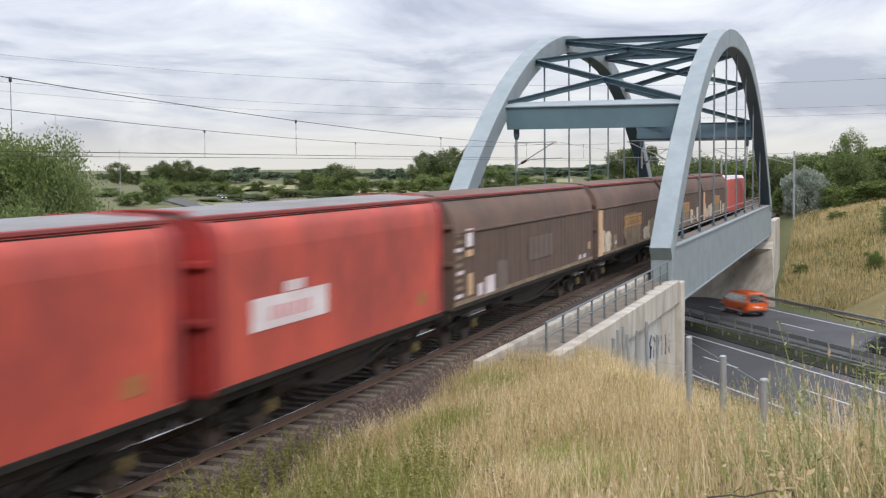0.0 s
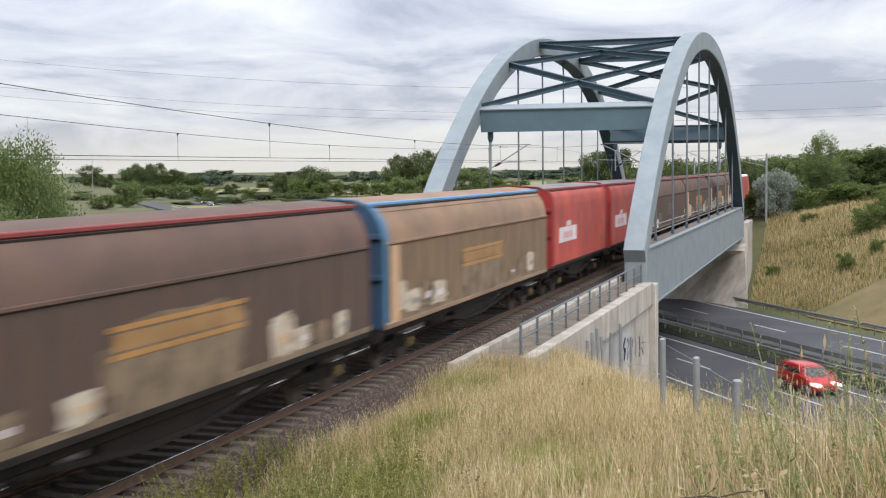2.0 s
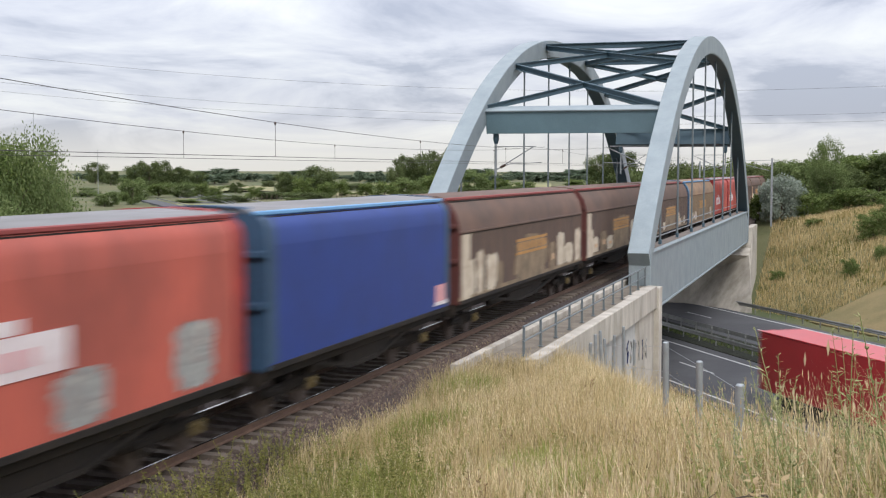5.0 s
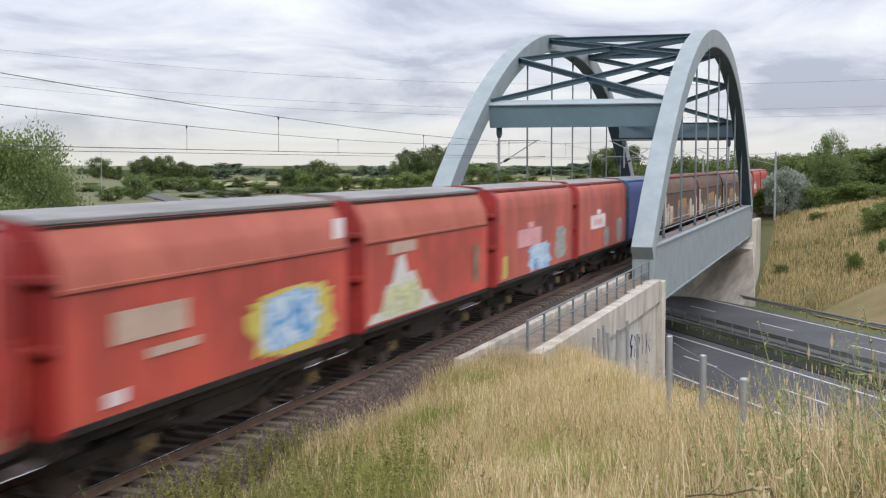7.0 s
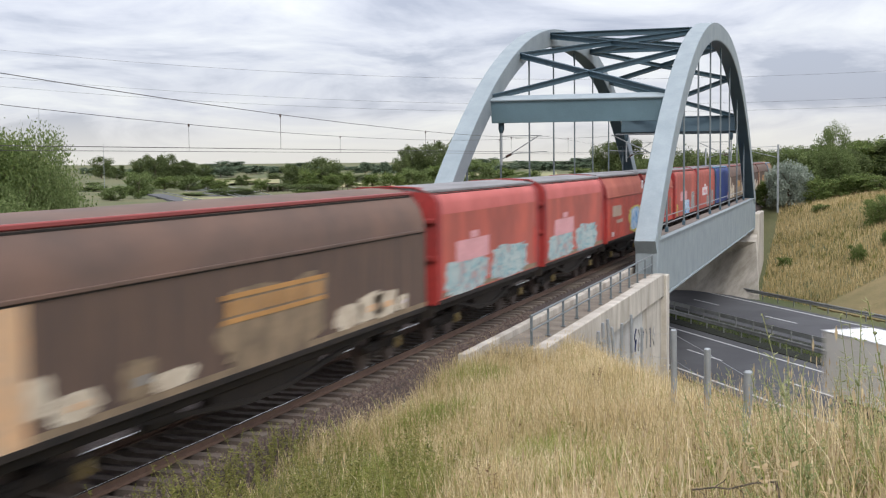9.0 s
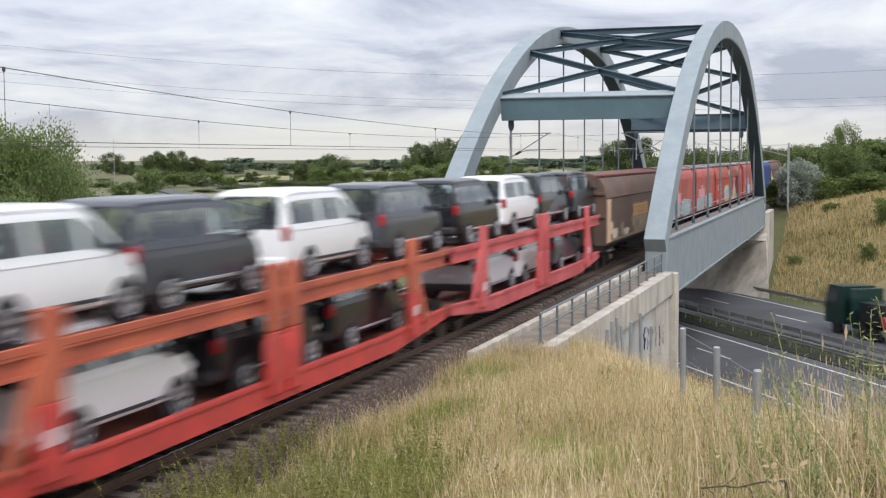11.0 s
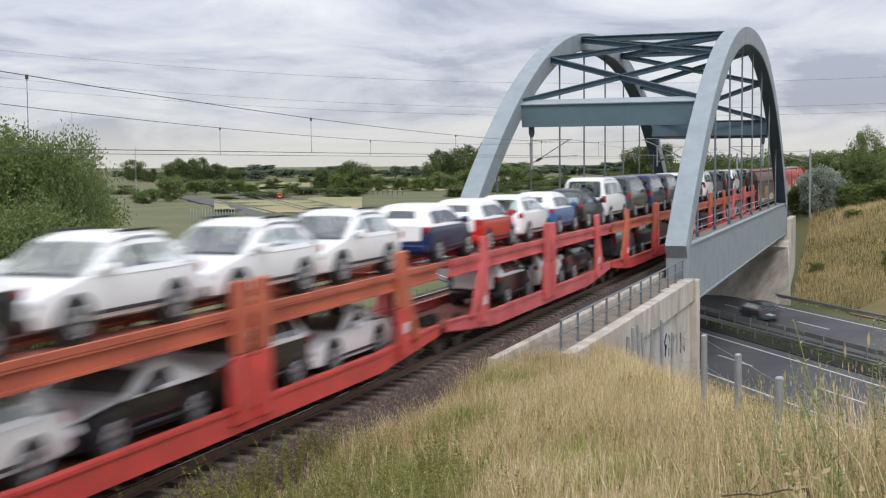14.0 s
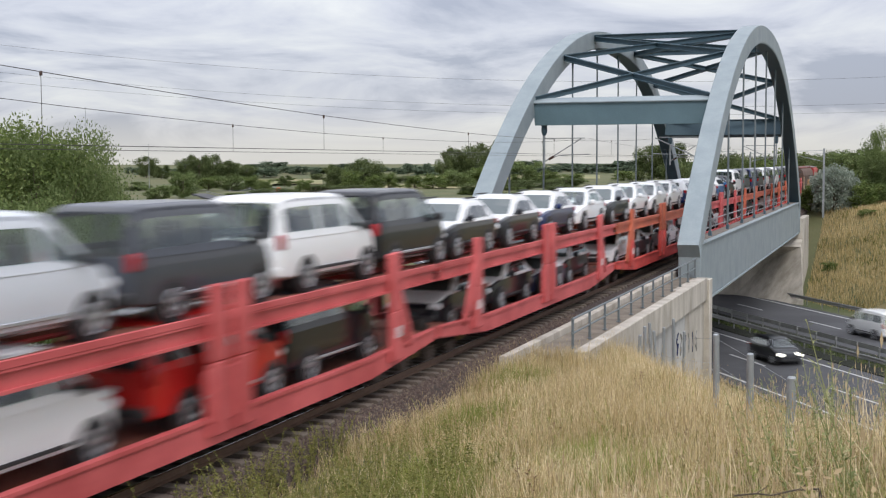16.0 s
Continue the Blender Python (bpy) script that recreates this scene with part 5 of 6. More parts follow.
def lorry(cab, box, L=13.6, label=""):
    t = new("lorry")
    tagged(t, label, "lorry", "traffic on the motorway")
    b = Build().loft([[(x, y, z) for x, y in ((-1.24, -2.2), (1.24, -2.2), (1.24, 0 - k), (-1.24, 0 - k))] for z, k in ((0.75, 0.0), (1.9, 0.02), (2.2, 0.06), (3.0, 0.28))])
    part("cab", b, cab, t)
    part("cab_roof", Build().loft([[(x, y, z) for x, y in ((-1.2 * q, -2.1), (1.2 * q, -2.1), (1.2 * q, f), (-1.2 * q, f))] for z, f, q in ((3.0, -0.30, 1), (3.45, -0.75, 0.96), (3.72, -1.3, 0.86))]), cab, t)
    part("windscreen", Build().loft([[(x, y + 0.02, z) for x in (-1.12, 1.12)] + [(x, y - 0.05, z) for x in (1.12, -1.12)] for y, z in ((-0.02, 1.95), (-0.27, 2.92))]), "glass_screen", t)
    for sx in (1, -1):
        part("side_window", Build().box((sx * 1.245, -0.85, 2.4), (0.02, 1.0, 0.75), 0.005), "glass", t)
        part("mirror", Build().box((sx * 1.42, -0.15, 2.45), (0.14, 0.14, 0.7), 0.04), "plastic", t)
        part("headlamp", Build().box((sx * 0.92, 0.0, 0.85), (0.42, 0.06, 0.2), 0.02), "lit", t)
    part("grille", Build().box((0, 0.01, 1.35), (1.7, 0.05, 0.65), 0.02), "plastic", t)
    part("bumper", Build().box((0, -0.05, 0.55), (2.46, 0.3, 0.45), 0.06), cab, t)
    part("trailer", Build().box((0, -2.9 - L / 2, 2.45), (2.52, L, 2.95), 0.04), box, t, "curtain-sided trailer")
    part("trailer_rim", Build().box((0, -2.9 - L / 2, 3.95), (2.56, L + 0.04, 0.07), 0.02), cab, t)
    part("trailer_frame", Build().box((0, -2.9 - L / 2, 0.85), (1.2, L, 0.25), 0.02).box((1.1, -2.9 - L * 0.42, 0.7), (0.1, L * 0.4, 0.5), 0.02).box((-1.1, -2.9 - L * 0.42, 0.7), (0.1, L * 0.4, 0.5), 0.02), "black", t)
    part("chassis", Build().box((0, -2.6, 0.75), (0.9, 5.0, 0.3), 0.03), "black", t)
    for y in (-1.35, -4.9, -2.9 - L + 2.2, -2.9 - L + 3.5, -2.9 - L + 4.8):
        for sx in (1, -1):
            part("wheel", Build().tube((sx * 0.85, y, 0.5), (sx * 1.2, y, 0.5), 0.5, n=20), "rubber", t)
    for k in range(4):
        part("lettering_bar", Build().box((1.268, -4.1, 3.4 - 0.42 * k), (0.01, 0.5, 0.26)), "spray_grey", t)
    return t


ROADERS.append((lorry("truck_red", "curtain_red", label="bright red articulated lorry driving on the motorway"), SLOW, -148.8, 22.4, HEAD))
ROADERS.append((lorry("truck_white", "truck_curtain", label="white articulated lorry with a pale curtain trailer"), SLOW, -229.4, 22.0, HEAD))

# tractor unit with an empty low loader; its front is the origin
t = tagged(new("low_loader_lorry"), "dark green tractor lorry with an empty red low-loader trailer", "lorry", "traffic on the motorway")
part("cab", Build().loft([[(x, y, z) for x, y in ((-1.24, -2.3), (1.24, -2.3), (1.24, -k), (-1.24, -k))] for z, k in ((0.7, 0.0), (2.0, 0.03), (3.0, 0.28), (3.3, 0.5))]), "car_green", t)
part("windscreen", Build().box((0, -0.12, 2.5), (2.2, 0.06, 0.8), 0.02), "glass_screen", t)
for sx in (1, -1):
    part("side_window", Build().box((sx * 1.245, -0.9, 2.45), (0.02, 1.1, 0.7)), "glass", t)
    for y in (-1.4, -4.6, -5.9, -15.2, -16.5, -17.8):
        r = 0.5 if y > -10 else 0.4
        part("wheel", Build().tube((sx * 0.85, y, r), (sx * 1.22, y, r), r, n=20), "rubber", t)
part("headboard", Build().box((0, -3.3, 1.9), (2.4, 0.25, 2.7), 0.05).box((0.9, -2.8, 1.6), (0.5, 0.8, 1.6), 0.05), "car_green", t)
part("chassis", Build().box((0, -3.8, 0.85), (1.0, 6.0, 0.35), 0.03), "black", t)
part("ballast_box", Build().box((0, -5.6, 1.75), (2.5, 2.6, 1.5), 0.06), "car_black", t)
part("gooseneck", Build().loft([[(x, y, z) for x, z in ((-1.2, z0), (1.2, z0), (1.2, z1), (-1.2, z1))] for y, z0, z1 in ((-5.2, 1.15, 1.6), (-7.2, 1.1, 1.75), (-8.2, 0.5, 0.95), (-14.0, 0.5, 0.9), (-14.5, 0.75, 1.1), (-19.0, 0.75, 1.1))]), "loader_red", t)
for k in range(3):
    part("ramp_block", Build().box((0, -15.2 - 1.5 * k, 1.25), (2.3, 0.6, 0.3), 0.04), "loader_red", t)
part("deck", Build().box((0, -11.0, 0.96), (2.2, 5.6, 0.06)), "deck_rust", t)
ROADERS.append((t, FAR_LANE, 192.6, -24.2, HEAD + 180))

# ---- overhead line ----
def spot(bearing, d):
    """A place by its bearing in degrees to the left of the track's line and its distance from the viewer's spot."""
    a = radians(bearing)
    return EYE[0] - d * math.sin(a), d * math.cos(a)


def span(y0, y1, z_ends, sag, n=24):
    return [(y0 + (y1 - y0) * i / n, z_ends - sag * 4 * (i / n) * (1 - i / n)) for i in range(n + 1)]


for tx, nm in ((0.0, "near"), (-4.0, "far")):
    line = thing("overhead_line", "thin dark overhead contact wires with droppers above the track", "overhead line", "two overhead lines")
    z_c = 5.30
    mess = [(y, 5.82 + 0.0007 * (y - 44) ** 2 if tx == 0 else 5.80 + 0.00075 * (y - 44.5) ** 2) for y in range(-14, 71, 4)]
    part("messenger_wire", Build().path([(tx, y, z) for y, z in mess], 0.0065, 5), "wire", line)
    part("contact_wire", Build().path([(tx + 0.1, -14, z_c), (tx - 0.1, 69, z_c), (tx + 0.1, 125, z_c), (tx, 300, z_c + 0.1)], 0.0065, 5), "wire", line)
    mess2 = [(69 + 3 * i, 6.25 - 0.4 * math.sin(math.pi * i / 18)) for i in range(19)] + [(300, 6.2)]
    part("messenger_wire", Build().path([(tx, y, z) for y, z in mess2], 0.0065, 5), "wire", line)
    for y in (-4, 6, 16.0, 25.9, 36.0, 46, 56):
        yy = y if tx == 0 else y + 3.2
        z = (5.82 + 0.0007 * (yy - 44) ** 2) if tx == 0 else (5.80 + 0.00075 * (yy - 44.5) ** 2)
        part("dropper", Build().tube((tx, yy, z_c), (tx, yy, z), 0.005, n=5), "wire", line)
        part("clamp", Build().box((tx, yy, z - 0.02), (0.03, 0.05, 0.07), 0.005), "insul", line)
    for yb in (68.0, 2 * YM - 68.0):
        # hanging support with a cantilever
        zt = ext_z(67.6) - 2.08
        px, sg = (2.45, -1) if tx == 0 else (-6.25, 1)
        part("drop_post", Build().tube((px, yb, 4.7), (px, yb, zt), 0.06, n=8), "galv", line, "grey hanging post")
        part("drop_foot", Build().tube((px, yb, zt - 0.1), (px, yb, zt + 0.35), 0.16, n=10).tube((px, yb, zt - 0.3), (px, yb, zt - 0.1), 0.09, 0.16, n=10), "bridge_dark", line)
        part("cantilever", Build().path([(px, yb, 5.0), (tx - 0.2, yb, 6.25)], 0.028, 6), "galv", line)
        part("top_tube", Build().path([(px, yb, 6.28), (tx, yb, 6.28)], 0.024, 6), "galv", line)
        part("registration_arm", Build().path([(px, yb, 5.05), (px + 0.8 * sg, yb, 5.35), (tx + 0.3 * sg, yb, 5.42)], 0.02, 6), "galv", line)
        for f in (0.18,):
            p = Vector((px, yb, 5.0)).lerp(Vector((tx, yb, 6.25)), f)
            part("insulator", Build().tube(p - Vector((0.15, 0, 0.08)), p + Vector((0.15, 0, 0.08)), 0.07, n=8), "insul", line)

masts = thing("mast", "slender grey overhead-line mast beside the track", "mast", "overhead-line masts")
b = Build().ibeam((0, 0, -1.0), (0, 0, 6.3), 0.2, 0.24, 0.03, (0, 1, 0))
part("pole", b, "galv", masts)
part("arm", Build().path([(0, 0, 4.9), (-3.9, 0, 5.9)], 0.03).path([(0, 0, 6.1), (-3.9, 0, 6.0)], 0.025), "galv", masts)
masts.matrix_basis = pose(4.5, 142, 0)
for y in (190, 240):
    copy_thing(masts, pose(4.5, y, 0))
for y in (140, 190, 240):
    copy_thing(masts, pose(-8.2, y, 0, 0, 0, 180))

# far power lines between two pylons beyond the view, and slender masts on the skyline
pl = thing("power_line", "faint high power cables between lattice pylons", "power line")
for dz, dd in ((0, 200), (-3.6, 206), (-4.6, 212)):
    pts = []
    for i in range(25):
        br = 50 - 64 * i / 24
        x, y = spot(br, dd)
        pts.append((x, y, 17.0 + dz + 0.0052 * (br - 6.5) ** 2))
    part("cable", Build().path(pts, 0.016, 4), "wire", pl)
for br in (50, -14):
    x, y = spot(br, 206)
    z0, zt = ground_z(x, y) - 0.5, 19 + 0.0052 * (br - 6.5) ** 2
    b = Build()
    for sx, sy in ((1, 1), (1, -1), (-1, 1), (-1, -1)):
        b.beam((x + sx * 2, y + sy * 2, z0), (x + sx * 0.3, y + sy * 0.3, zt), 0.14, 0.14)
    part("pylon", b.box((x, y, zt - 3), (1.2, 14, 0.3)), "galv", pl)
for br, d, zt in ((34.9, 420, 22.5), (32.3, 420, 11.0)):
    x, y = spot(br, d)
    mt = thing("antenna_mast", "slender distant mast above the trees", "mast", "skyline masts")
    part("pole", Build().tube((x, y, ground_z(x, y) - 1), (x, y, zt), 0.11, 0.06, n=6), "galv", mt)

# ---- fence along the slope ----
fence = thing("wire_fence", "old grey steel fence posts with thin wire", "fence")
FENCE2 = [(5.02, 36.5, 0.03, -3), (4.78, 38.5, 0.02, 2), (4.80, 39.2, 0.05, 5), (4.79, 40.0, -0.30, 7), (4.94, 41.0, -0.31, -4), (4.99, 42.5, -0.20, 3), (5.12, 44.0, -0.81, 0)]
fp = [(10.78, 15.6, 2.46, -1.5), (9.84, 20.0, 2.07, 0.5), (9.06, 22.0, 2.08, 1.0), *FENCE2]
tops = []
for i, (x, y, zt, lean) in enumerate(fp):
    z0 = min(ground_z(x, y) - 0.3, zt - 1.3)
    r = 0.055 if i < 3 else 0.05
    b = Build().tube((x + 0.02 * lean, y, z0), (x, y, zt), r, r, n=10).tube((x, y, zt), (x, y, zt + 0.02), r * 1.0, r * 0.7, n=10)
    part("post", b, "galv", fence, "weathered grey steel post")
    tops.append((x, y, zt))
part("fence_wire", Build().path([(x, y, z - 0.06) for x, y, z in tops], 0.003, 4), "galv", fence)
part("fence_wire", Build().path([(x, y, z - 0.5) for x, y, z in tops], 0.003, 4), "galv", fence)
# scrawls on the wing wall
scr = thing("spray_scrawl", "dark blue sprayed scrawl on the pale wing wall", "graffiti")
r = random.Random(8)
for k in range(7):
    y, z = 48.6 + k * 0.95, -1.95 - 0.1 * k
    pts = [(3.992, y + r.uniform(-0.25, 0.25), z + dz) for dz in (0.42, 0.15, -0.1, -0.42)]
    pts += [(3.992, y + r.uniform(0.1, 0.45), z + r.uniform(-0.3, 0.3))]
    part("stroke", Build().path(pts, 0.035, 4), "car_blue" if k % 2 else "spray_grey", scr)


# ---- plants ----
def blades(name, n, place, mat, label, hmin, hmax, width, seed, lean=0.35, head=None):
    """Many bent blades as one mesh; place(rng) gives ground spots and a height factor."""
    g = np.random.default_rng(seed)
    x, y, f = place(g, n)
    n = len(x)
    z = np.array([ground_z(a, b) for a, b in zip(x, y)])
    h = g.uniform(hmin, hmax, n) * f
    az, l = g.uniform(0, 2 * np.pi, n), g.uniform(0.05, lean, n) * h
    fx, fy = g.uniform(-1, 1, n), 0.0
    wx, wy = np.cos(az + 1.57) * width * g.uniform(0.6, 1.3, n), np.sin(az + 1.57) * width * g.uniform(0.6, 1.3, n)
    cx, cy = np.cos(az) * l, np.sin(az) * l
    v = np.empty((n, 5, 3))
    v[:, 0] = np.stack((x - wx, y - wy, z - 0.05), 1)
    v[:, 1] = np.stack((x + wx, y + wy, z - 0.05), 1)
    v[:, 2] = np.stack((x + cx * 0.35 + wx * 0.8, y + cy * 0.35 + wy * 0.8, z + h * 0.6), 1)
    v[:, 3] = np.stack((x + cx * 0.35 - wx * 0.8, y + cy * 0.35 - wy * 0.8, z + h * 0.6), 1)
    v[:, 4] = np.stack((x + cx, y + cy, z + h), 1)
    o = (np.arange(n) * 5)[:, None]
    quads = (o + np.array([[0, 1, 2, 3]])).tolist()
    tris = (o + np.array([[3, 2, 4]])).tolist()
    me = raw_mesh(name, v.reshape(-1, 3).tolist(), quads + tris, mat)
    ob = tagged(new(name, me), label, kind="stuff")
    if head:
        k = g.random(n) < head[0]
        tx, ty, tz, hh = (x + cx)[k], (y + cy)[k], (z + h)[k], h[k]
        m = int(k.sum())
        s = g.uniform(0.5, 1.2, m) * head[1]
        az2 = g.uniform(0, 6.28, m)
        u = np.stack((np.cos(az2), np.sin(az2), np.zeros(m)), 1) * (s * 0.10)[:, None]
        t = np.stack((tx, ty, tz), 1)
        dz = np.zeros((m, 3))
        dz[:, 2] = s
        vv = np.stack((t - dz * 0.9, t - dz * 0.35 + u, t + dz * 0.15, t - dz * 0.35 - u), 1)
        o = (np.arange(m) * 4)[:, None]
        me = raw_mesh("seed_heads", vv.reshape(-1, 3).tolist(), (o + np.array([[0, 1, 2, 3]])).tolist(), head[2])
        tagged(new("seed_heads", me), "pale feathery seed heads above the dry grass", kind="stuff")
    return ob


def mound(x0, x1, y0, y1, power=1.0, edge=None):
    def place(g, n):
        x = g.uniform(x0, x1, n)
        y = y0 + (y1 - y0) * g.random(n) ** power
        keep = 0.848 * x + 0.53 * y < 38
        keep &= (x > 4.25) | (y < 33.4)
        keep &= ~((x < 2.7) & (y > 24))
        keep &= (x - 11.92) ** 2 + y ** 2 > 3.6 ** 2
        if edge is not None:
            keep &= edge(x, y)
        x, y = x[keep], y[keep]
        p = np.array([noise.noise(Vector((a * 0.5, b * 0.5, 9))) for a, b in zip(x, y)])
        return x, y, 0.85 + 0.5 * p
    return place


right_of_ballast = lambda x, y: x > 2.25 + 0.25 * np.sin(y * 1.7) - 0.04 * np.clip(18 - y, 0, 12)
weedy = lambda x, y: (y < 22.5 - 1.05 * (x - 2) + 0.8 * np.sin(x * 2.1)) & (x < 7.0)
blades("dry_grass", 210000, mound(2.1, 15.5, 5, 42, 1.1, lambda x, y: right_of_ballast(x, y) & (~weedy(x, y) | (np.sin(x * 37 + y * 53) > 0.75))), "straw", "tall dry straw-coloured grass on the slope", 0.24, 0.76, 0.0042, 1, lean=0.9, head=(0.2, 0.065, "straw"))
blades("tall_stalks", 13000, mound(2.6, 15.5, 6, 40, 1.1, lambda x, y: right_of_ballast(x, y) & ~weedy(x, y)), "seedhead", "tall pale dry stalks above the grass", 0.5, 0.98, 0.0034, 9, lean=0.3, head=(0.9, 0.06, "seedhead"))
blades("arching_stalks", 6500, mound(9.6, 15.2, 6.4, 17, 1.0), "straw", "tall arching dry stalks with drooping heads", 0.6, 1.35, 0.0036, 21, lean=0.7, head=(0.6, 0.085, "seedhead"))
blades("brown_stalks", 9000, mound(10.6, 15.2, 6.0, 13, 1.0), "dock", "reddish brown dry stalks in the grass", 0.35, 0.85, 0.004, 22, lean=0.8)
TUFTS = [(9.3, 9.6, 0.5), (8.2, 12.5, 0.6), (10.3, 11.5, 0.5), (7.2, 10.6, 0.6), (9.0, 15.0, 0.6), (6.4, 15.5, 0.7), (7.8, 17.8, 0.6), (5.2, 18.5, 0.7), (4.4, 23.0, 0.8), (3.6, 28.5, 0.7), (10.0, 8.4, 0.4), (6.2, 9.2, 0.5), (11.6, 9.0, 0.5), (12.6, 10.0, 0.6), (13.2, 8.4, 0.5), (11.0, 12.6, 0.5), (8.6, 8.6, 0.5)]


def tufted(g, n):
    k = g.integers(0, len(TUFTS), n)
    c = np.array(TUFTS)[k]
    return c[:, 0] + g.normal(0, 0.5, n) * c[:, 2], c[:, 1] + g.normal(0, 0.9, n) * c[:, 2], g.uniform(0.7, 1.1, n)


blades("green_tufts", 24000, tufted, "greenblade", "fresh green grass tufts among the dry stalks", 0.3, 0.72, 0.006, 23, lean=0.6)
blades("green_grass", 45000, mound(2.1, 15.5, 5, 40, 1.15, lambda x, y: right_of_ballast(x, y) & (np.sin(x * 1.9 + y * 0.7) + np.sin(x * 0.8 - y * 1.3) > 0.35) & ~weedy(x, y)), "greenblade", "green grass among the dry stalks", 0.22, 0.5, 0.008, 2)
def bank(lumpy=False):
    """Spots on the rough bank beyond the motorway, short of the mown slope; lumpy: only in patches."""
    def place(g, n):
        x, y = g.uniform(4.5, 40, n), g.uniform(88, 165, n)
        keep = (0.848 * x + 0.53 * y > 65) & (0.53 * x - 0.848 * y < -86.2)
        if lumpy:
            keep &= np.array([noise.noise(Vector((a * 0.22, b * 0.16, 3))) + 0.6 * noise.noise(Vector((a * 0.7, b * 0.5, 8))) > 0.22 for a, b in zip(x, y)])
        return x[keep], y[keep], np.ones(int(keep.sum()))
    return place


blades("bank_grass", 120000, bank(), "stalk", "dry grass on the bank beyond the motorway", 0.25, 0.7, 0.022, 3, lean=0.7)
blades("bank_greenery", 30000, bank(True), "bankgreen", "green growth on the bank beyond the motorway", 0.2, 0.65, 0.04, 4, lean=0.7)
blades("verge_grass", 9000, lambda g, n: (lambda a, s: (0.53 * a + 0.848 * s, -0.848 * a + 0.53 * s, np.ones(n)))(g.uniform(-140, -40, n), g.uniform(51.2, 53.0, n)),
       "leaf", "dark growth in the central reserve", 0.15, 0.4, 0.05, 5)
blades("roadside_grass", 16000, lambda g, n: (lambda a, q: (0.53 * a + 0.848 * q, -0.848 * a + 0.53 * q, np.ones(n)))(g.uniform(-75, -20, n), g.uniform(29, 40.5, n)),
       "stalk", "dry grass on the roadside slope", 0.3, 0.7, 0.014, 8)
blades("track_side_grass", 16000, lambda g, n: (g.uniform(-22, -7.2, n), g.uniform(15, 62, n), np.ones(n)), "greenblade", "rough grass beside the far track", 0.3, 0.8, 0.03, 6)


def leafy(name, spots, mat, label, height, leaves, size, seed, spread=0.16, stem="weed", category="weed", group="", taper=0.7, slim=0.24):
    """One leafy weed with stem and many small leaves, then copies of it."""
    variants = []
    for k in range(3):
        g = random.Random(seed + k)
        root = thing(name, label, category, group)
        b = Build()
        lv, lf = [], []
        for st in range(4):
            bx, by = g.uniform(-spread, spread), g.uniform(-spread, spread)
            top = Vector((bx * 2.2, by * 2.2, height * g.uniform(0.75, 1.05)))
            base = Vector((bx * 0.4, by * 0.4, -0.1))
            b.tube(base, top, 0.0045, 0.002, n=4)
            for j in range(leaves // 4):
                f = g.uniform(0.12, 1)
                p = base.lerp(top, f)
                a = g.uniform(0, 6.28)
                d = Vector((math.cos(a), math.sin(a), g.uniform(-0.1, 0.7))).normalized()
                sd = d.cross(Vector((g.uniform(-0.3, 0.3), g.uniform(-0.3, 0.3), 1))).normalized()
                s = size * g.uniform(0.6, 1.2) * (1.15 - taper * f)
                o = len(lv)
                lv += [tuple(p), tuple(p + d * s * 0.5 + sd * s * slim), tuple(p + d * s), tuple(p + d * s * 0.5 - sd * s * slim)]
                lf.append((o, o + 1, o + 2, o + 3))
        part("stem", b, stem, root)
        part("leaves", raw_mesh("leaves", lv, lf, mat), mat, root)
        variants.append(root)
    g = random.Random(seed + 50)
    for i, (x, y) in enumerate(spots):
        m = pose(x, y, ground_z(x, y), 0, 0, g.uniform(0, 360)) @ Matrix.Scale(g.uniform(0.7, 1.2), 4)
        if i < 3:
            variants[i].matrix_basis = m
        else:
            copy_thing(variants[i % 3], m)


rg = random.Random(77)
leafy("nettle_clump", [(x, 9 + (13.4 - 1.05 * (x - 2)) * rg.random() ** 0.7) for x in [1.55 + 5.3 * rg.random() for _ in range(205)]], "weed", "dark green leafy weed beside the ballast", 0.86, 280, 0.085, 100, 0.2, group="weeds")
leafy("trackside_weed", [(1.75 + rg.uniform(-0.45, 0.4), 9.5 + 7.5 * rg.random()) for _ in range(60)], "weed", "thin weed at the ballast edge", 0.75, 60, 0.06, 200, 0.1, group="weeds")
leafy("meadow_weed", [(2.4 + 7.5 * rg.random() ** 1.5, rg.uniform(8, 26)) for _ in range(80)], "greenblade", "green weed among dry grass", 0.55, 80, 0.08, 300, 0.18, group="weeds")
leafy("tall_weed", [(rg.uniform(11.0, 14.4), rg.uniform(8.0, 14)) for _ in range(62)], "mugwort", "tall grey-green weed with narrow leaves", 1.16, 320, 0.095, 400, 0.24, "mugwort", group="weeds", slim=0.10)
leafy("feathery_weed", [(rg.uniform(10.6, 13.6), rg.uniform(7.0, 11.5)) for _ in range(34)], "greenblade", "bright green feathery weed among the dry stalks", 0.72, 380, 0.07, 430, 0.26, "greenblade", group="weeds", slim=0.13)
leafy("thistle", [(rg.uniform(9.8, 14.2), rg.uniform(7, 19)) for _ in range(56)], "seedhead", "dry thistle with pale fluffy heads", 0.95, 130, 0.045, 500, 0.2, "greenblade", group="weeds", taper=-0.4)
leafy("yarrow", [(rg.uniform(5, 10), rg.uniform(9, 24)) for _ in range(40)], "seedhead", "dry meadow flower with pale heads", 0.75, 24, 0.05, 600, 0.12, "straw", group="weeds", taper=-0.6)
leafy("dry_dock", [(rg.uniform(6, 13), rg.uniform(8, 24)) for _ in range(46)], "dock", "dry brown dock stalk in the grass", 0.7, 110, 0.045, 700, 0.1, "dock", group="weeds", taper=-0.3)
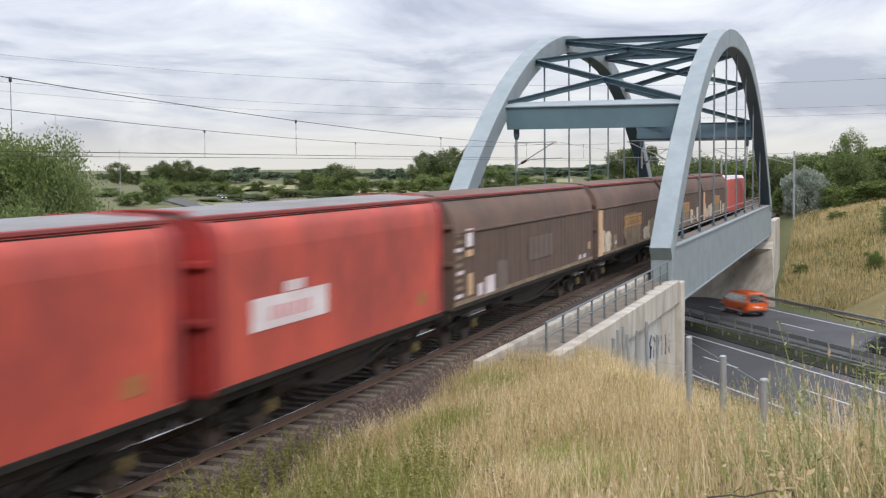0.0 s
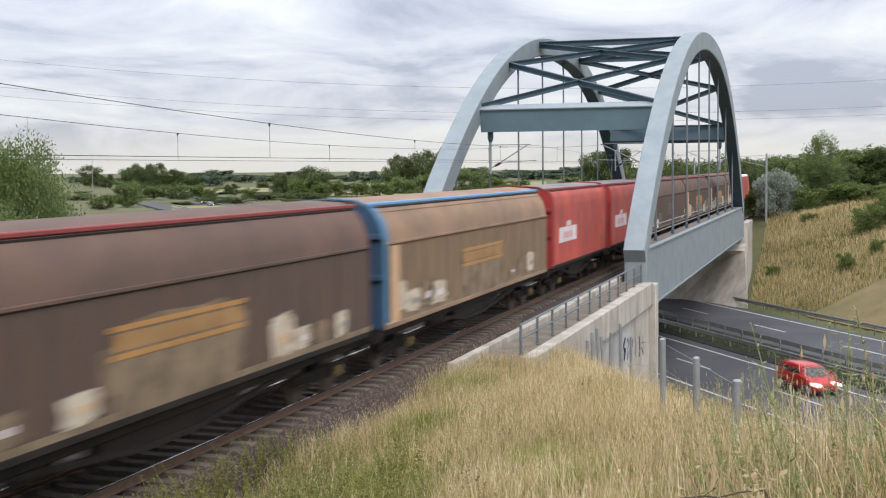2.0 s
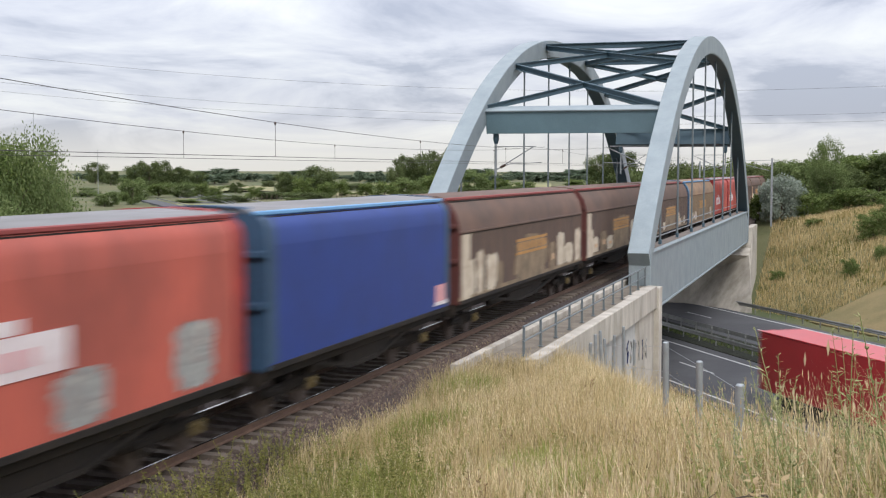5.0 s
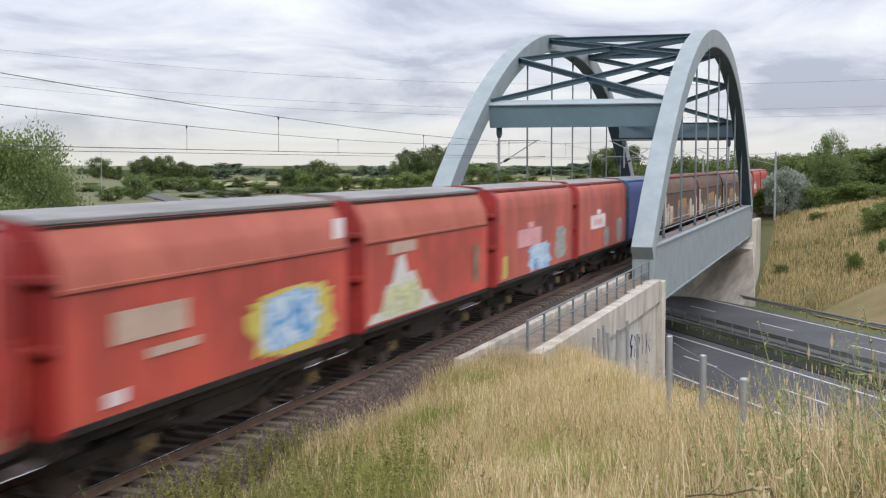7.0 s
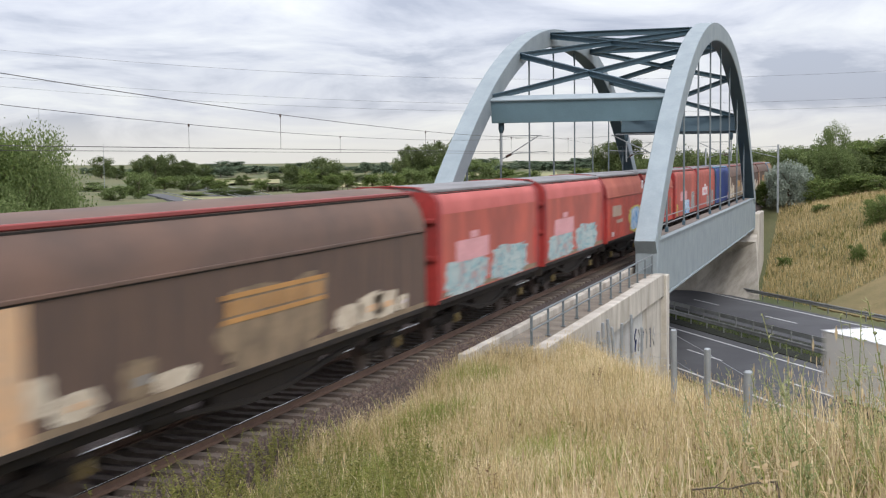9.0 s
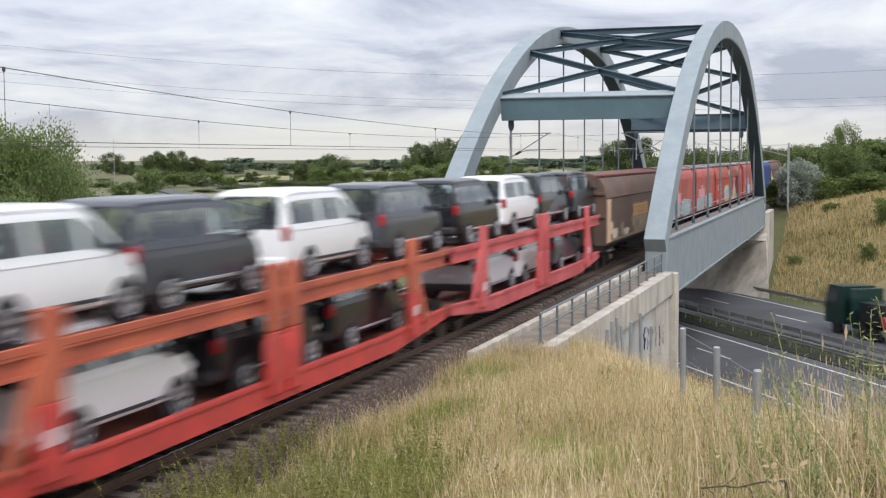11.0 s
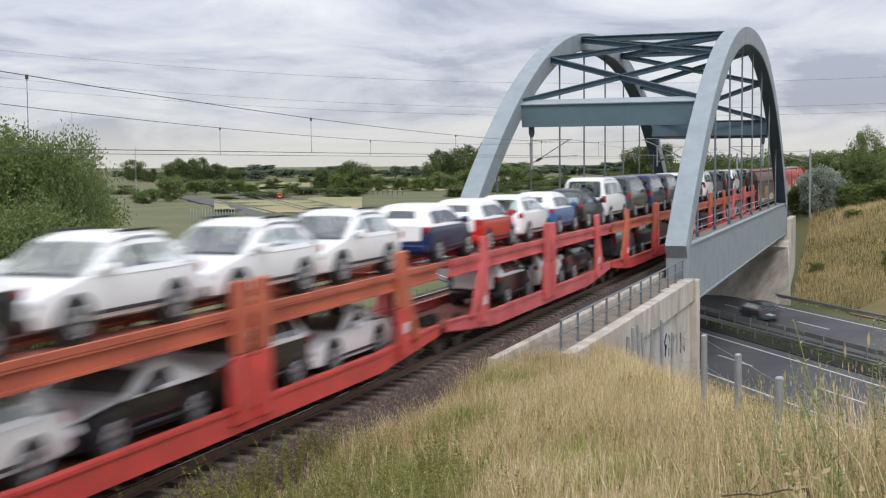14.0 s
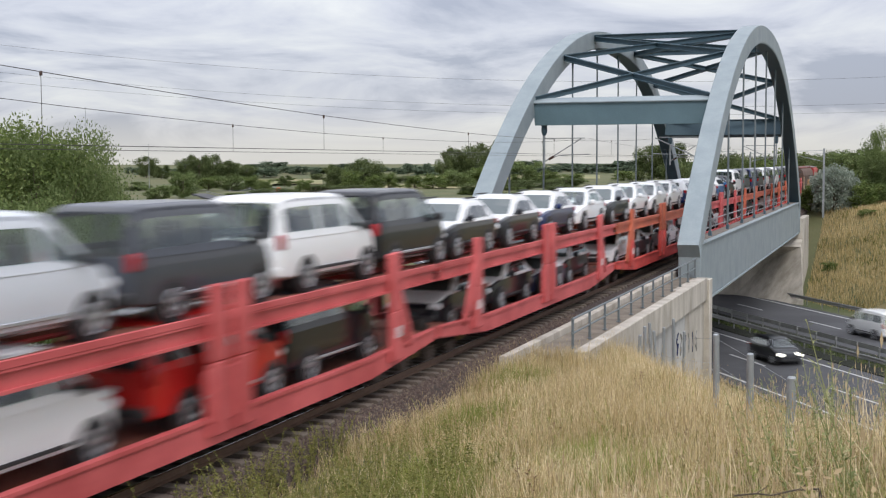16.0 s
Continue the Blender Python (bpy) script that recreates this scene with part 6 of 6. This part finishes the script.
# dead branch in the foreground
tw = thing("dead_branch", "dark bare branch lying in the grass", "branch")
x, y = 11.0, 8.0
z = 3.02
part("stem", Build().path([(x + 0.62, y + 0.1, ground_z(x + 0.6, y) - 0.1), (x + 0.58, y + 0.1, z - 0.4), (x + 0.5, y + 0.1, z + 0.0)], 0.009, 6), "twig", tw)
part("limb", Build().path([(x + 0.0, y, z - 0.06), (x + 0.14, y, z - 0.035), (x + 0.22, y + 0.04, z - 0.05), (x + 0.36, y + 0.06, z - 0.01), (x + 0.5, y + 0.1, z + 0.0)], 0.006, 6), "twig", tw)
for k in range(5):
    f = k / 4
    p = (x + 0.02 + 0.46 * f, y + 0.03 + 0.06 * f, z + 0.05 * f - 0.055)
    part("twig", Build().path([p, (p[0] + 0.05, p[1] + 0.03, p[2] + (0.03 if k % 2 else -0.05)), (p[0] + 0.06, p[1], p[2] + (0.05 if k % 2 else -0.09))], 0.003, 5), "twig", tw)

# ballast stones on the shoulder
g = np.random.default_rng(5)
n = 15000
sx_, sy_ = g.uniform(0.95, 2.45, n), 11 + 32 * g.random(n) ** 1.2
hz = np.where(sx_ < 1.7, -0.255, -0.26 - (sx_ - 1.7) / 0.65 * 0.40)
octa = np.array([(1, 0, 0), (-1, 0, 0), (0, 1, 0), (0, -1, 0), (0, 0, 1), (0, 0, -1)], float)
v = octa[None] * g.uniform(0.016, 0.040, (n, 6, 1)) * g.uniform(0.8, 1.2, (n, 1, 3))
an = g.uniform(0, 6.28, n)
ca, sa = np.cos(an)[:, None], np.sin(an)[:, None]
v = np.stack((v[..., 0] * ca - v[..., 2] * sa, v[..., 1], v[..., 0] * sa + v[..., 2] * ca), 2)
v += np.stack((sx_, sy_, hz + 0.012), 1)[:, None]
of = np.array([(0, 2, 4), (2, 1, 4), (1, 3, 4), (3, 0, 4), (2, 0, 5), (1, 2, 5), (3, 1, 5), (0, 3, 5)])
fc = ((np.arange(n) * 6)[:, None, None] + of[None]).reshape(-1, 3)
tagged(new("ballast_stones", raw_mesh("ballast_stones", v.reshape(-1, 3).tolist(), fc.tolist(), "stone")), "loose brown ballast stones on the shoulder", kind="stuff")


# ---- trees ----
def make_tree(name, label, mat, height, width, n, leaf, seed, trunk=0.25, low=0.18, blobs=16):
    """Tapered trunk with limbs, crown of leaf clusters in uneven lobes."""
    g = np.random.default_rng(seed)
    root = thing(name, label, "tree", "trees")
    if n > 9000:
        blobs = 30
    b = Build()
    top = Vector((g.uniform(-0.4, 0.4), g.uniform(-0.4, 0.4), height * 0.8))
    b.tube((0, 0, -0.6), (top.x * 0.4, top.y * 0.4, height * 0.4), trunk, trunk * 0.6, n=8).tube((top.x * 0.4, top.y * 0.4, height * 0.4), top, trunk * 0.6, trunk * 0.12, n=8)
    cs = []
    for k in range(blobs):
        f = (k + 0.5) / blobs
        zc = height * (low + 0.06 + (0.90 - low) * f)
        prof = math.sin(math.pi * min(1, 0.25 + 0.75 * (1 - f) + 0.05)) if f > 0.35 else 0.75 + 0.7 * f
        r = width / 2 * max(0.2, prof) * g.uniform(0.35, 0.85)
        a = k * 2.4 + g.uniform(-0.5, 0.5)
        c = Vector((math.cos(a) * r, math.sin(a) * r, zc))
        cs.append((c, width * g.uniform(0.16, 0.27)))
        b.tube((top.x * 0.4 * f, top.y * 0.4 * f, max(0.5, zc * 0.62)), c, trunk * 0.28, 0.02, n=5)
    part("trunk", b, "bark", root)
    per = n // blobs
    allv = []
    for c, rad in cs:
        d = g.normal(size=(per, 3))
        d /= np.linalg.norm(d, axis=1)[:, None]
        rr = rad * g.random(per) ** 0.4 * g.uniform(0.7, 1.25, per)
        p = d * rr[:, None] * np.array([1, 1, 0.8]) + np.array(c)
        a1 = g.normal(size=(per, 3))
        a1 /= np.linalg.norm(a1, axis=1)[:, None]
        a2 = np.cross(a1, g.normal(size=(per, 3)))
        a2 /= np.linalg.norm(a2, axis=1)[:, None]
        s = (leaf * g.uniform(0.5, 1.3, per))[:, None]
        allv.append(np.stack((p - a1 * s, p + a2 * s * 0.5, p + a1 * s, p - a2 * s * 0.5), 1))
    v = np.concatenate(allv).reshape(-1, 3)
    f = (np.arange(len(v) // 4)[:, None] * 4 + np.arange(4)[None]).tolist()
    part("crown", raw_mesh("crown", v.tolist(), f, mat), mat, root)
    root["h"], root["wide"] = height, width
    return root


T = {}
for key, args in {"near": ("broad_tree", "bushy pale green tree beside the railway", "leaf_pale", 12, 9.5, 30000, 0.105, 1), "near2": ("broad_tree", "bushy green tree beside the railway", "leaf_green", 12, 9, 30000, 0.105, 2),
                  "mid": ("round_tree", "round dark green tree in the fields", "leaf", 10, 10, 8000, 0.25, 3), "mid2": ("round_tree", "green tree in the fields", "leaf", 10, 8, 8000, 0.25, 4),
                  "pale": ("tall_tree", "tall pale green tree", "leaf_pale", 12, 8, 14000, 0.17, 5), "silver": ("silver_shrub", "silvery grey-green shrub on the bank", "leaf_silver", 6, 6.5, 6500, 0.2, 6),
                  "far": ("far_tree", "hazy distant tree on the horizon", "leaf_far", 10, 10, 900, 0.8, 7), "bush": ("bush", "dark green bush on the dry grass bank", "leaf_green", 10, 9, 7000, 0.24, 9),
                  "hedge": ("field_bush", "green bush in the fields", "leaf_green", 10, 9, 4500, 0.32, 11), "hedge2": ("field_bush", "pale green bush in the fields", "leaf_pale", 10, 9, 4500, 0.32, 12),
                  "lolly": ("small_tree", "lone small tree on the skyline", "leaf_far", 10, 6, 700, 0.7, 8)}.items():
    low = 0.45 if key == "lolly" else 0.02 if key in ("near", "near2", "silver", "bush", "hedge", "hedge2") else 0.03
    T[key] = make_tree(*args, low=low)
used = set()


def grow(key, bearing, d, top_z, wide=1.0, metres=0.0, full=0.90):
    """A tree by its bearing and distance, the height of its top, and its crown's width as a factor or in metres."""
    x, y = spot(bearing, d)
    src = T[key]
    z = ground_z(x, y)
    k = max(0.15, full * (top_z - z) / src["h"])
    kw = metres / src["wide"] if metres else k * wide
    m = pose(x, y, z, 0, 0, (bearing * 97 + d * 13) % 360) @ Matrix.Diagonal((kw, kw, k, 1))
    if key in used:
        copy_thing(src, m)
    else:
        used.add(key)
        FIRST.append((src, m))


FIRST = []
# beside the far track
for bearing, d, z, kd in ((43, 66, 6.8, "near2"), (40.6, 70, 7.0, "near2"), (38.9, 76, 8.0, "near2"), (37.6, 72, 7.5, "near2"), (36.8, 80, 7.0, "near"), (38.6, 60, 4.4, "near"), (36.6, 64, 3.6, "near"), (35.9, 82, 6.0, "near"), (36.2, 74, 4.0, "near2"), (40.5, 56, 4.0, "near"), (36.3, 92, 4.9, "near"), (36.9, 74, 3.0, "near"), (35.6, 98, 4.6, "near"), (36.7, 86, 6.4, "near2")):
    grow(kd, bearing, d, z, 0.95, full=0.93)
for bearing, d, z, mw in ((35.1, 72, 7.0, 5.0), (36.7, 70, 7.4, 6.0), (34.5, 76, 4.4, 3.6)):
    grow("near", bearing, d, z, metres=mw, full=0.95)
# trees and bushes in the fields: kind, bearing, distance, top, width
for kd, bearing, d, z, wm_ in (
        ("mid", 32.40, 895, 9.7, 15.3), ("mid2", 31.78, 850, 3.9, 9.3), ("mid", 30.77, 810, 7.9, 12.1), ("mid2", 30.15, 795, 10.3, 13.3), ("mid", 29.61, 810, 10.7, 13.2),
        ("mid2", 28.91, 810, 6.8, 16.0), ("mid", 28.13, 830, 3.9, 12.4), ("hedge", 29.77, 565, -0.9, 12.4), ("hedge2", 28.76, 565, -0.4, 11.4), ("hedge", 27.92, 575, -0.8, 9.3),
        ("hedge", 27.37, 565, -2.4, 7.9), ("hedge2", 32.03, 405, -1.7, 8.5), ("hedge2", 30.87, 430, 2.6, 8.7), ("mid2", 26.47, 610, -0.9, 5.9), ("hedge", 25.65, 520, -1.8, 7.3),
        ("mid2", 24.26, 555, 4.3, 9.5), ("mid", 22.89, 520, 6.6, 15.8), ("hedge", 23.57, 510, 2.1, 9.9), ("hedge", 21.88, 565, 0.6, 9.9), ("hedge", 22.58, 510, 0.1, 9.0),
        ("mid", 19.42, 635, 7.0, 8.9), ("mid2", 18.93, 650, 13.0, 12.8), ("mid", 18.24, 650, 13.6, 14.3), ("mid2", 17.46, 680, 17.0, 13.1), ("hedge", 20.72, 575, -0.8, 9.1),
        ("hedge", 19.90, 565, -0.2, 12.4), ("hedge2", 18.75, 600, 1.6, 14.5), ("hedge", 17.75, 625, 2.8, 15.1), ("hedge2", 15.75, 650, 5.6, 14.8), ("hedge", 14.73, 665, 0.6, 13.1),
        ("hedge", 13.66, 680, -1.2, 14.9), ("mid", 10.40, 710, 13.8, 16.2), ("mid2", 9.58, 710, 15.6, 18.1), ("hedge2", 9.26, 725, 2.5, 14.0), ("hedge", 11.48, 740, -0.2, 14.6)):
    grow(kd, bearing, d, z, metres=wm_ * 1.05, full=0.92)
rw = random.Random(12)
# hazy tree line along the far edge of the fields
for k in range(50):
    br = 33 - 25.5 * k / 50 + rw.uniform(-0.15, 0.15)
    d = rw.uniform(930, 1150)
    lift = 2.2 if 25.6 < br < 27.0 and k % 2 else 0
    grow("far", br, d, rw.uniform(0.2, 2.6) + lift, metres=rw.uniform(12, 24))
for br, z in ((21.0, 4.9), (20.15, 4.7)):
    grow("lolly", br, 760, z, metres=6.0)
# wood behind the bridge and on the far bank
for k in range(34):
    br = 8.3 - k * 0.36
    d = 186 + rw.uniform(-8, 44)
    grow(("mid", "hedge", "mid2", "mid", "hedge2")[k % 5], br, d, 6.4 + rw.uniform(-1.0, 0.8) + (1.3 if br < 0.0 else 0), metres=rw.uniform(5, 8.5))
for br, d, z, mw in ((0.75, 152, 9.3, 3.6), (0.45, 150, 6.4, 3.8), (1.05, 151, 6.8, 2.6)):
    grow("pale", br, d, z, metres=mw)
for br, d, z, mw in ((2.55, 146, 4.7, 4.2), (2.0, 147, 4.3, 3.4), (3.0, 148, 3.6, 3.0)):
    grow("silver", br, d, z, metres=mw)
# scrub at the wood's edge and bushes on the bank
for br, d, z, mw in ((1.3, 146, 2.8, 4), (-0.2, 148, 3.2, 4.5), (-1.2, 146, 3.0, 4.5), (-2.2, 145, 3.2, 5), (3.5, 150, 2.6, 3)):
    grow("hedge", br, d, z, metres=mw)
for x, y, hh, mw in ((14.6, 127.0, 2.7, 3.4), (16.4, 128.5, 3.0, 3.6), (12.5, 117.6, 1.5, 1.5), (12.9, 117.2, 1.0, 1.1), (15.2, 119.5, 1.3, 1.5), (9.0, 139, 0.9, 2.0), (6.2, 123, 0.9, 1.6)):
    m = pose(x, y, ground_z(x, y) - 0.1, 0, 0, 61 * x) @ Matrix.Diagonal((mw / 9, mw / 9, hh / 10, 1))
    tagged(copy_thing(T["bush"], m), "dark green bush on the dry grass bank", "bush", "bushes")
# distant trees to the horizon
for k in range(30):
    d = rw.uniform(1250, 1900)
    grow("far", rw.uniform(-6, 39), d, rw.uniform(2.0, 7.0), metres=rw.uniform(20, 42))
for src, m in FIRST:
    src.matrix_basis = m
T["bush"].matrix_basis = pose(17.8, 131.0, ground_z(17.8, 131.0) - 0.1) @ Matrix.Diagonal((0.42, 0.42, 0.26, 1))
# low hedges and scrub in the fields
for k in range(72):
    br, d = rw.uniform(13.0, 33.0), (470, 540, 600, 680, 760)[k % 5] + rw.uniform(-18, 18)
    x, y = spot(br, d)
    copy_thing(T[("hedge", "mid", "hedge2")[k % 3]], pose(x, y, ground_z(x, y), 0, 0, 40 * k) @ Matrix.Diagonal((rw.uniform(0.5, 1.3), rw.uniform(0.5, 0.9), rw.uniform(0.14, 0.30), 1)))
# stubble fields and pale meadow strips
for br0, br1, d0, d1 in ((22.5, 29.0, 330, 450), (24.8, 27.6, 660, 800), (18, 22.5, 560, 640), (12.5, 20.5, 780, 900)):
    vv, ff = [], []
    for i in range(13):
        for j in range(7):
            x, y = spot(br0 + (br1 - br0) * i / 12, d0 + (d1 - d0) * j / 6)
            vv.append((x, y, ground_z(x, y) + 0.3))
    ff = [(i * 7 + j, i * 7 + j + 1, (i + 1) * 7 + j + 1, (i + 1) * 7 + j) for i in range(12) for j in range(6)]
    tagged(new("field", raw_mesh("field", vv, ff, "field")), "pale stubble field in the distance", kind="structure")
# slip road curving up to the motorway, with a guard rail and a row of pale posts
slip = [spot(b, d) for b, d in ((20.5, 200), (22, 215), (23.5, 235), (25, 262), (26.5, 295), (28, 340), (29.3, 400), (30.2, 480))]
rings = []
for i, (x, y) in enumerate(slip):
    a, b = slip[max(0, i - 1)], slip[min(len(slip) - 1, i + 1)]
    dv = Vector((b[0] - a[0], b[1] - a[1], 0)).normalized()
    nv = Vector((-dv.y, dv.x, 0)) * 2.8
    z = max(ground_z(x, y), ROAD) + 0.35
    rings.append([(x + nv.x, y + nv.y, z), (x - nv.x, y - nv.y, z), (x - nv.x, y - nv.y, z - 1.2), (x + nv.x, y + nv.y, z - 1.2)])
solo("slip_road", Build().loft(rings), "asphalt", "grey slip road curving beside the fields", kind="structure")
sg = thing("roadside_guard_rail", "pale guard rail along the slip road", "guard rail")
part("rail", Build().loft([[(r0[1][0], r0[1][1], r0[1][2] + 0.45), (r0[1][0], r0[1][1], r0[1][2] + 0.78), (r0[1][0] + 0.06, r0[1][1], r0[1][2] + 0.78), (r0[1][0] + 0.06, r0[1][1], r0[1][2] + 0.45)] for r0 in rings]), "guard", sg)
wp = thing("picket_row", "row of pale upright fence stakes", "fence")
for k in range(16):
    x, y = spot(30.0 - 0.125 * k, 258)
    z = ground_z(x, y)
    part("stake", Build().box((x, y, z + 1.4), (0.16, 0.16, 3.0), 0.02), "galv", wp)


fe = thing("field_fence", "row of short wooden stakes at the field's edge", "fence", "fences")
for k in range(26):
    x, y = spot(26.2 - 0.22 * k, 500 + 3 * math.sin(k))
    part("stake", Build().box((x, y, ground_z(x, y) + 0.7), (0.22, 0.22, 1.9 + 0.3 * (k % 3)), 0.02), "bark", fe)


# ---- what moves ----
def motions():
    times = (0.0, 3.5, 7.0, 10.5, 13.0, 16.0)
    for ob, x, y, z, turn in MOVERS:
        walk(ob, [(t, pose(x, y + dist(t), z, 0, 0, turn)) for t in times])
    for ob, s, a, v, turn in ROADERS:
        walk(ob, [(t, Matrix.Translation(on_road(a + v * t, s, ROAD)) @ pose(0, 0, 0, 0, 0, turn)) for t in (0.0, 4.0, 8.0, 12.0, 16.0)])


motions()
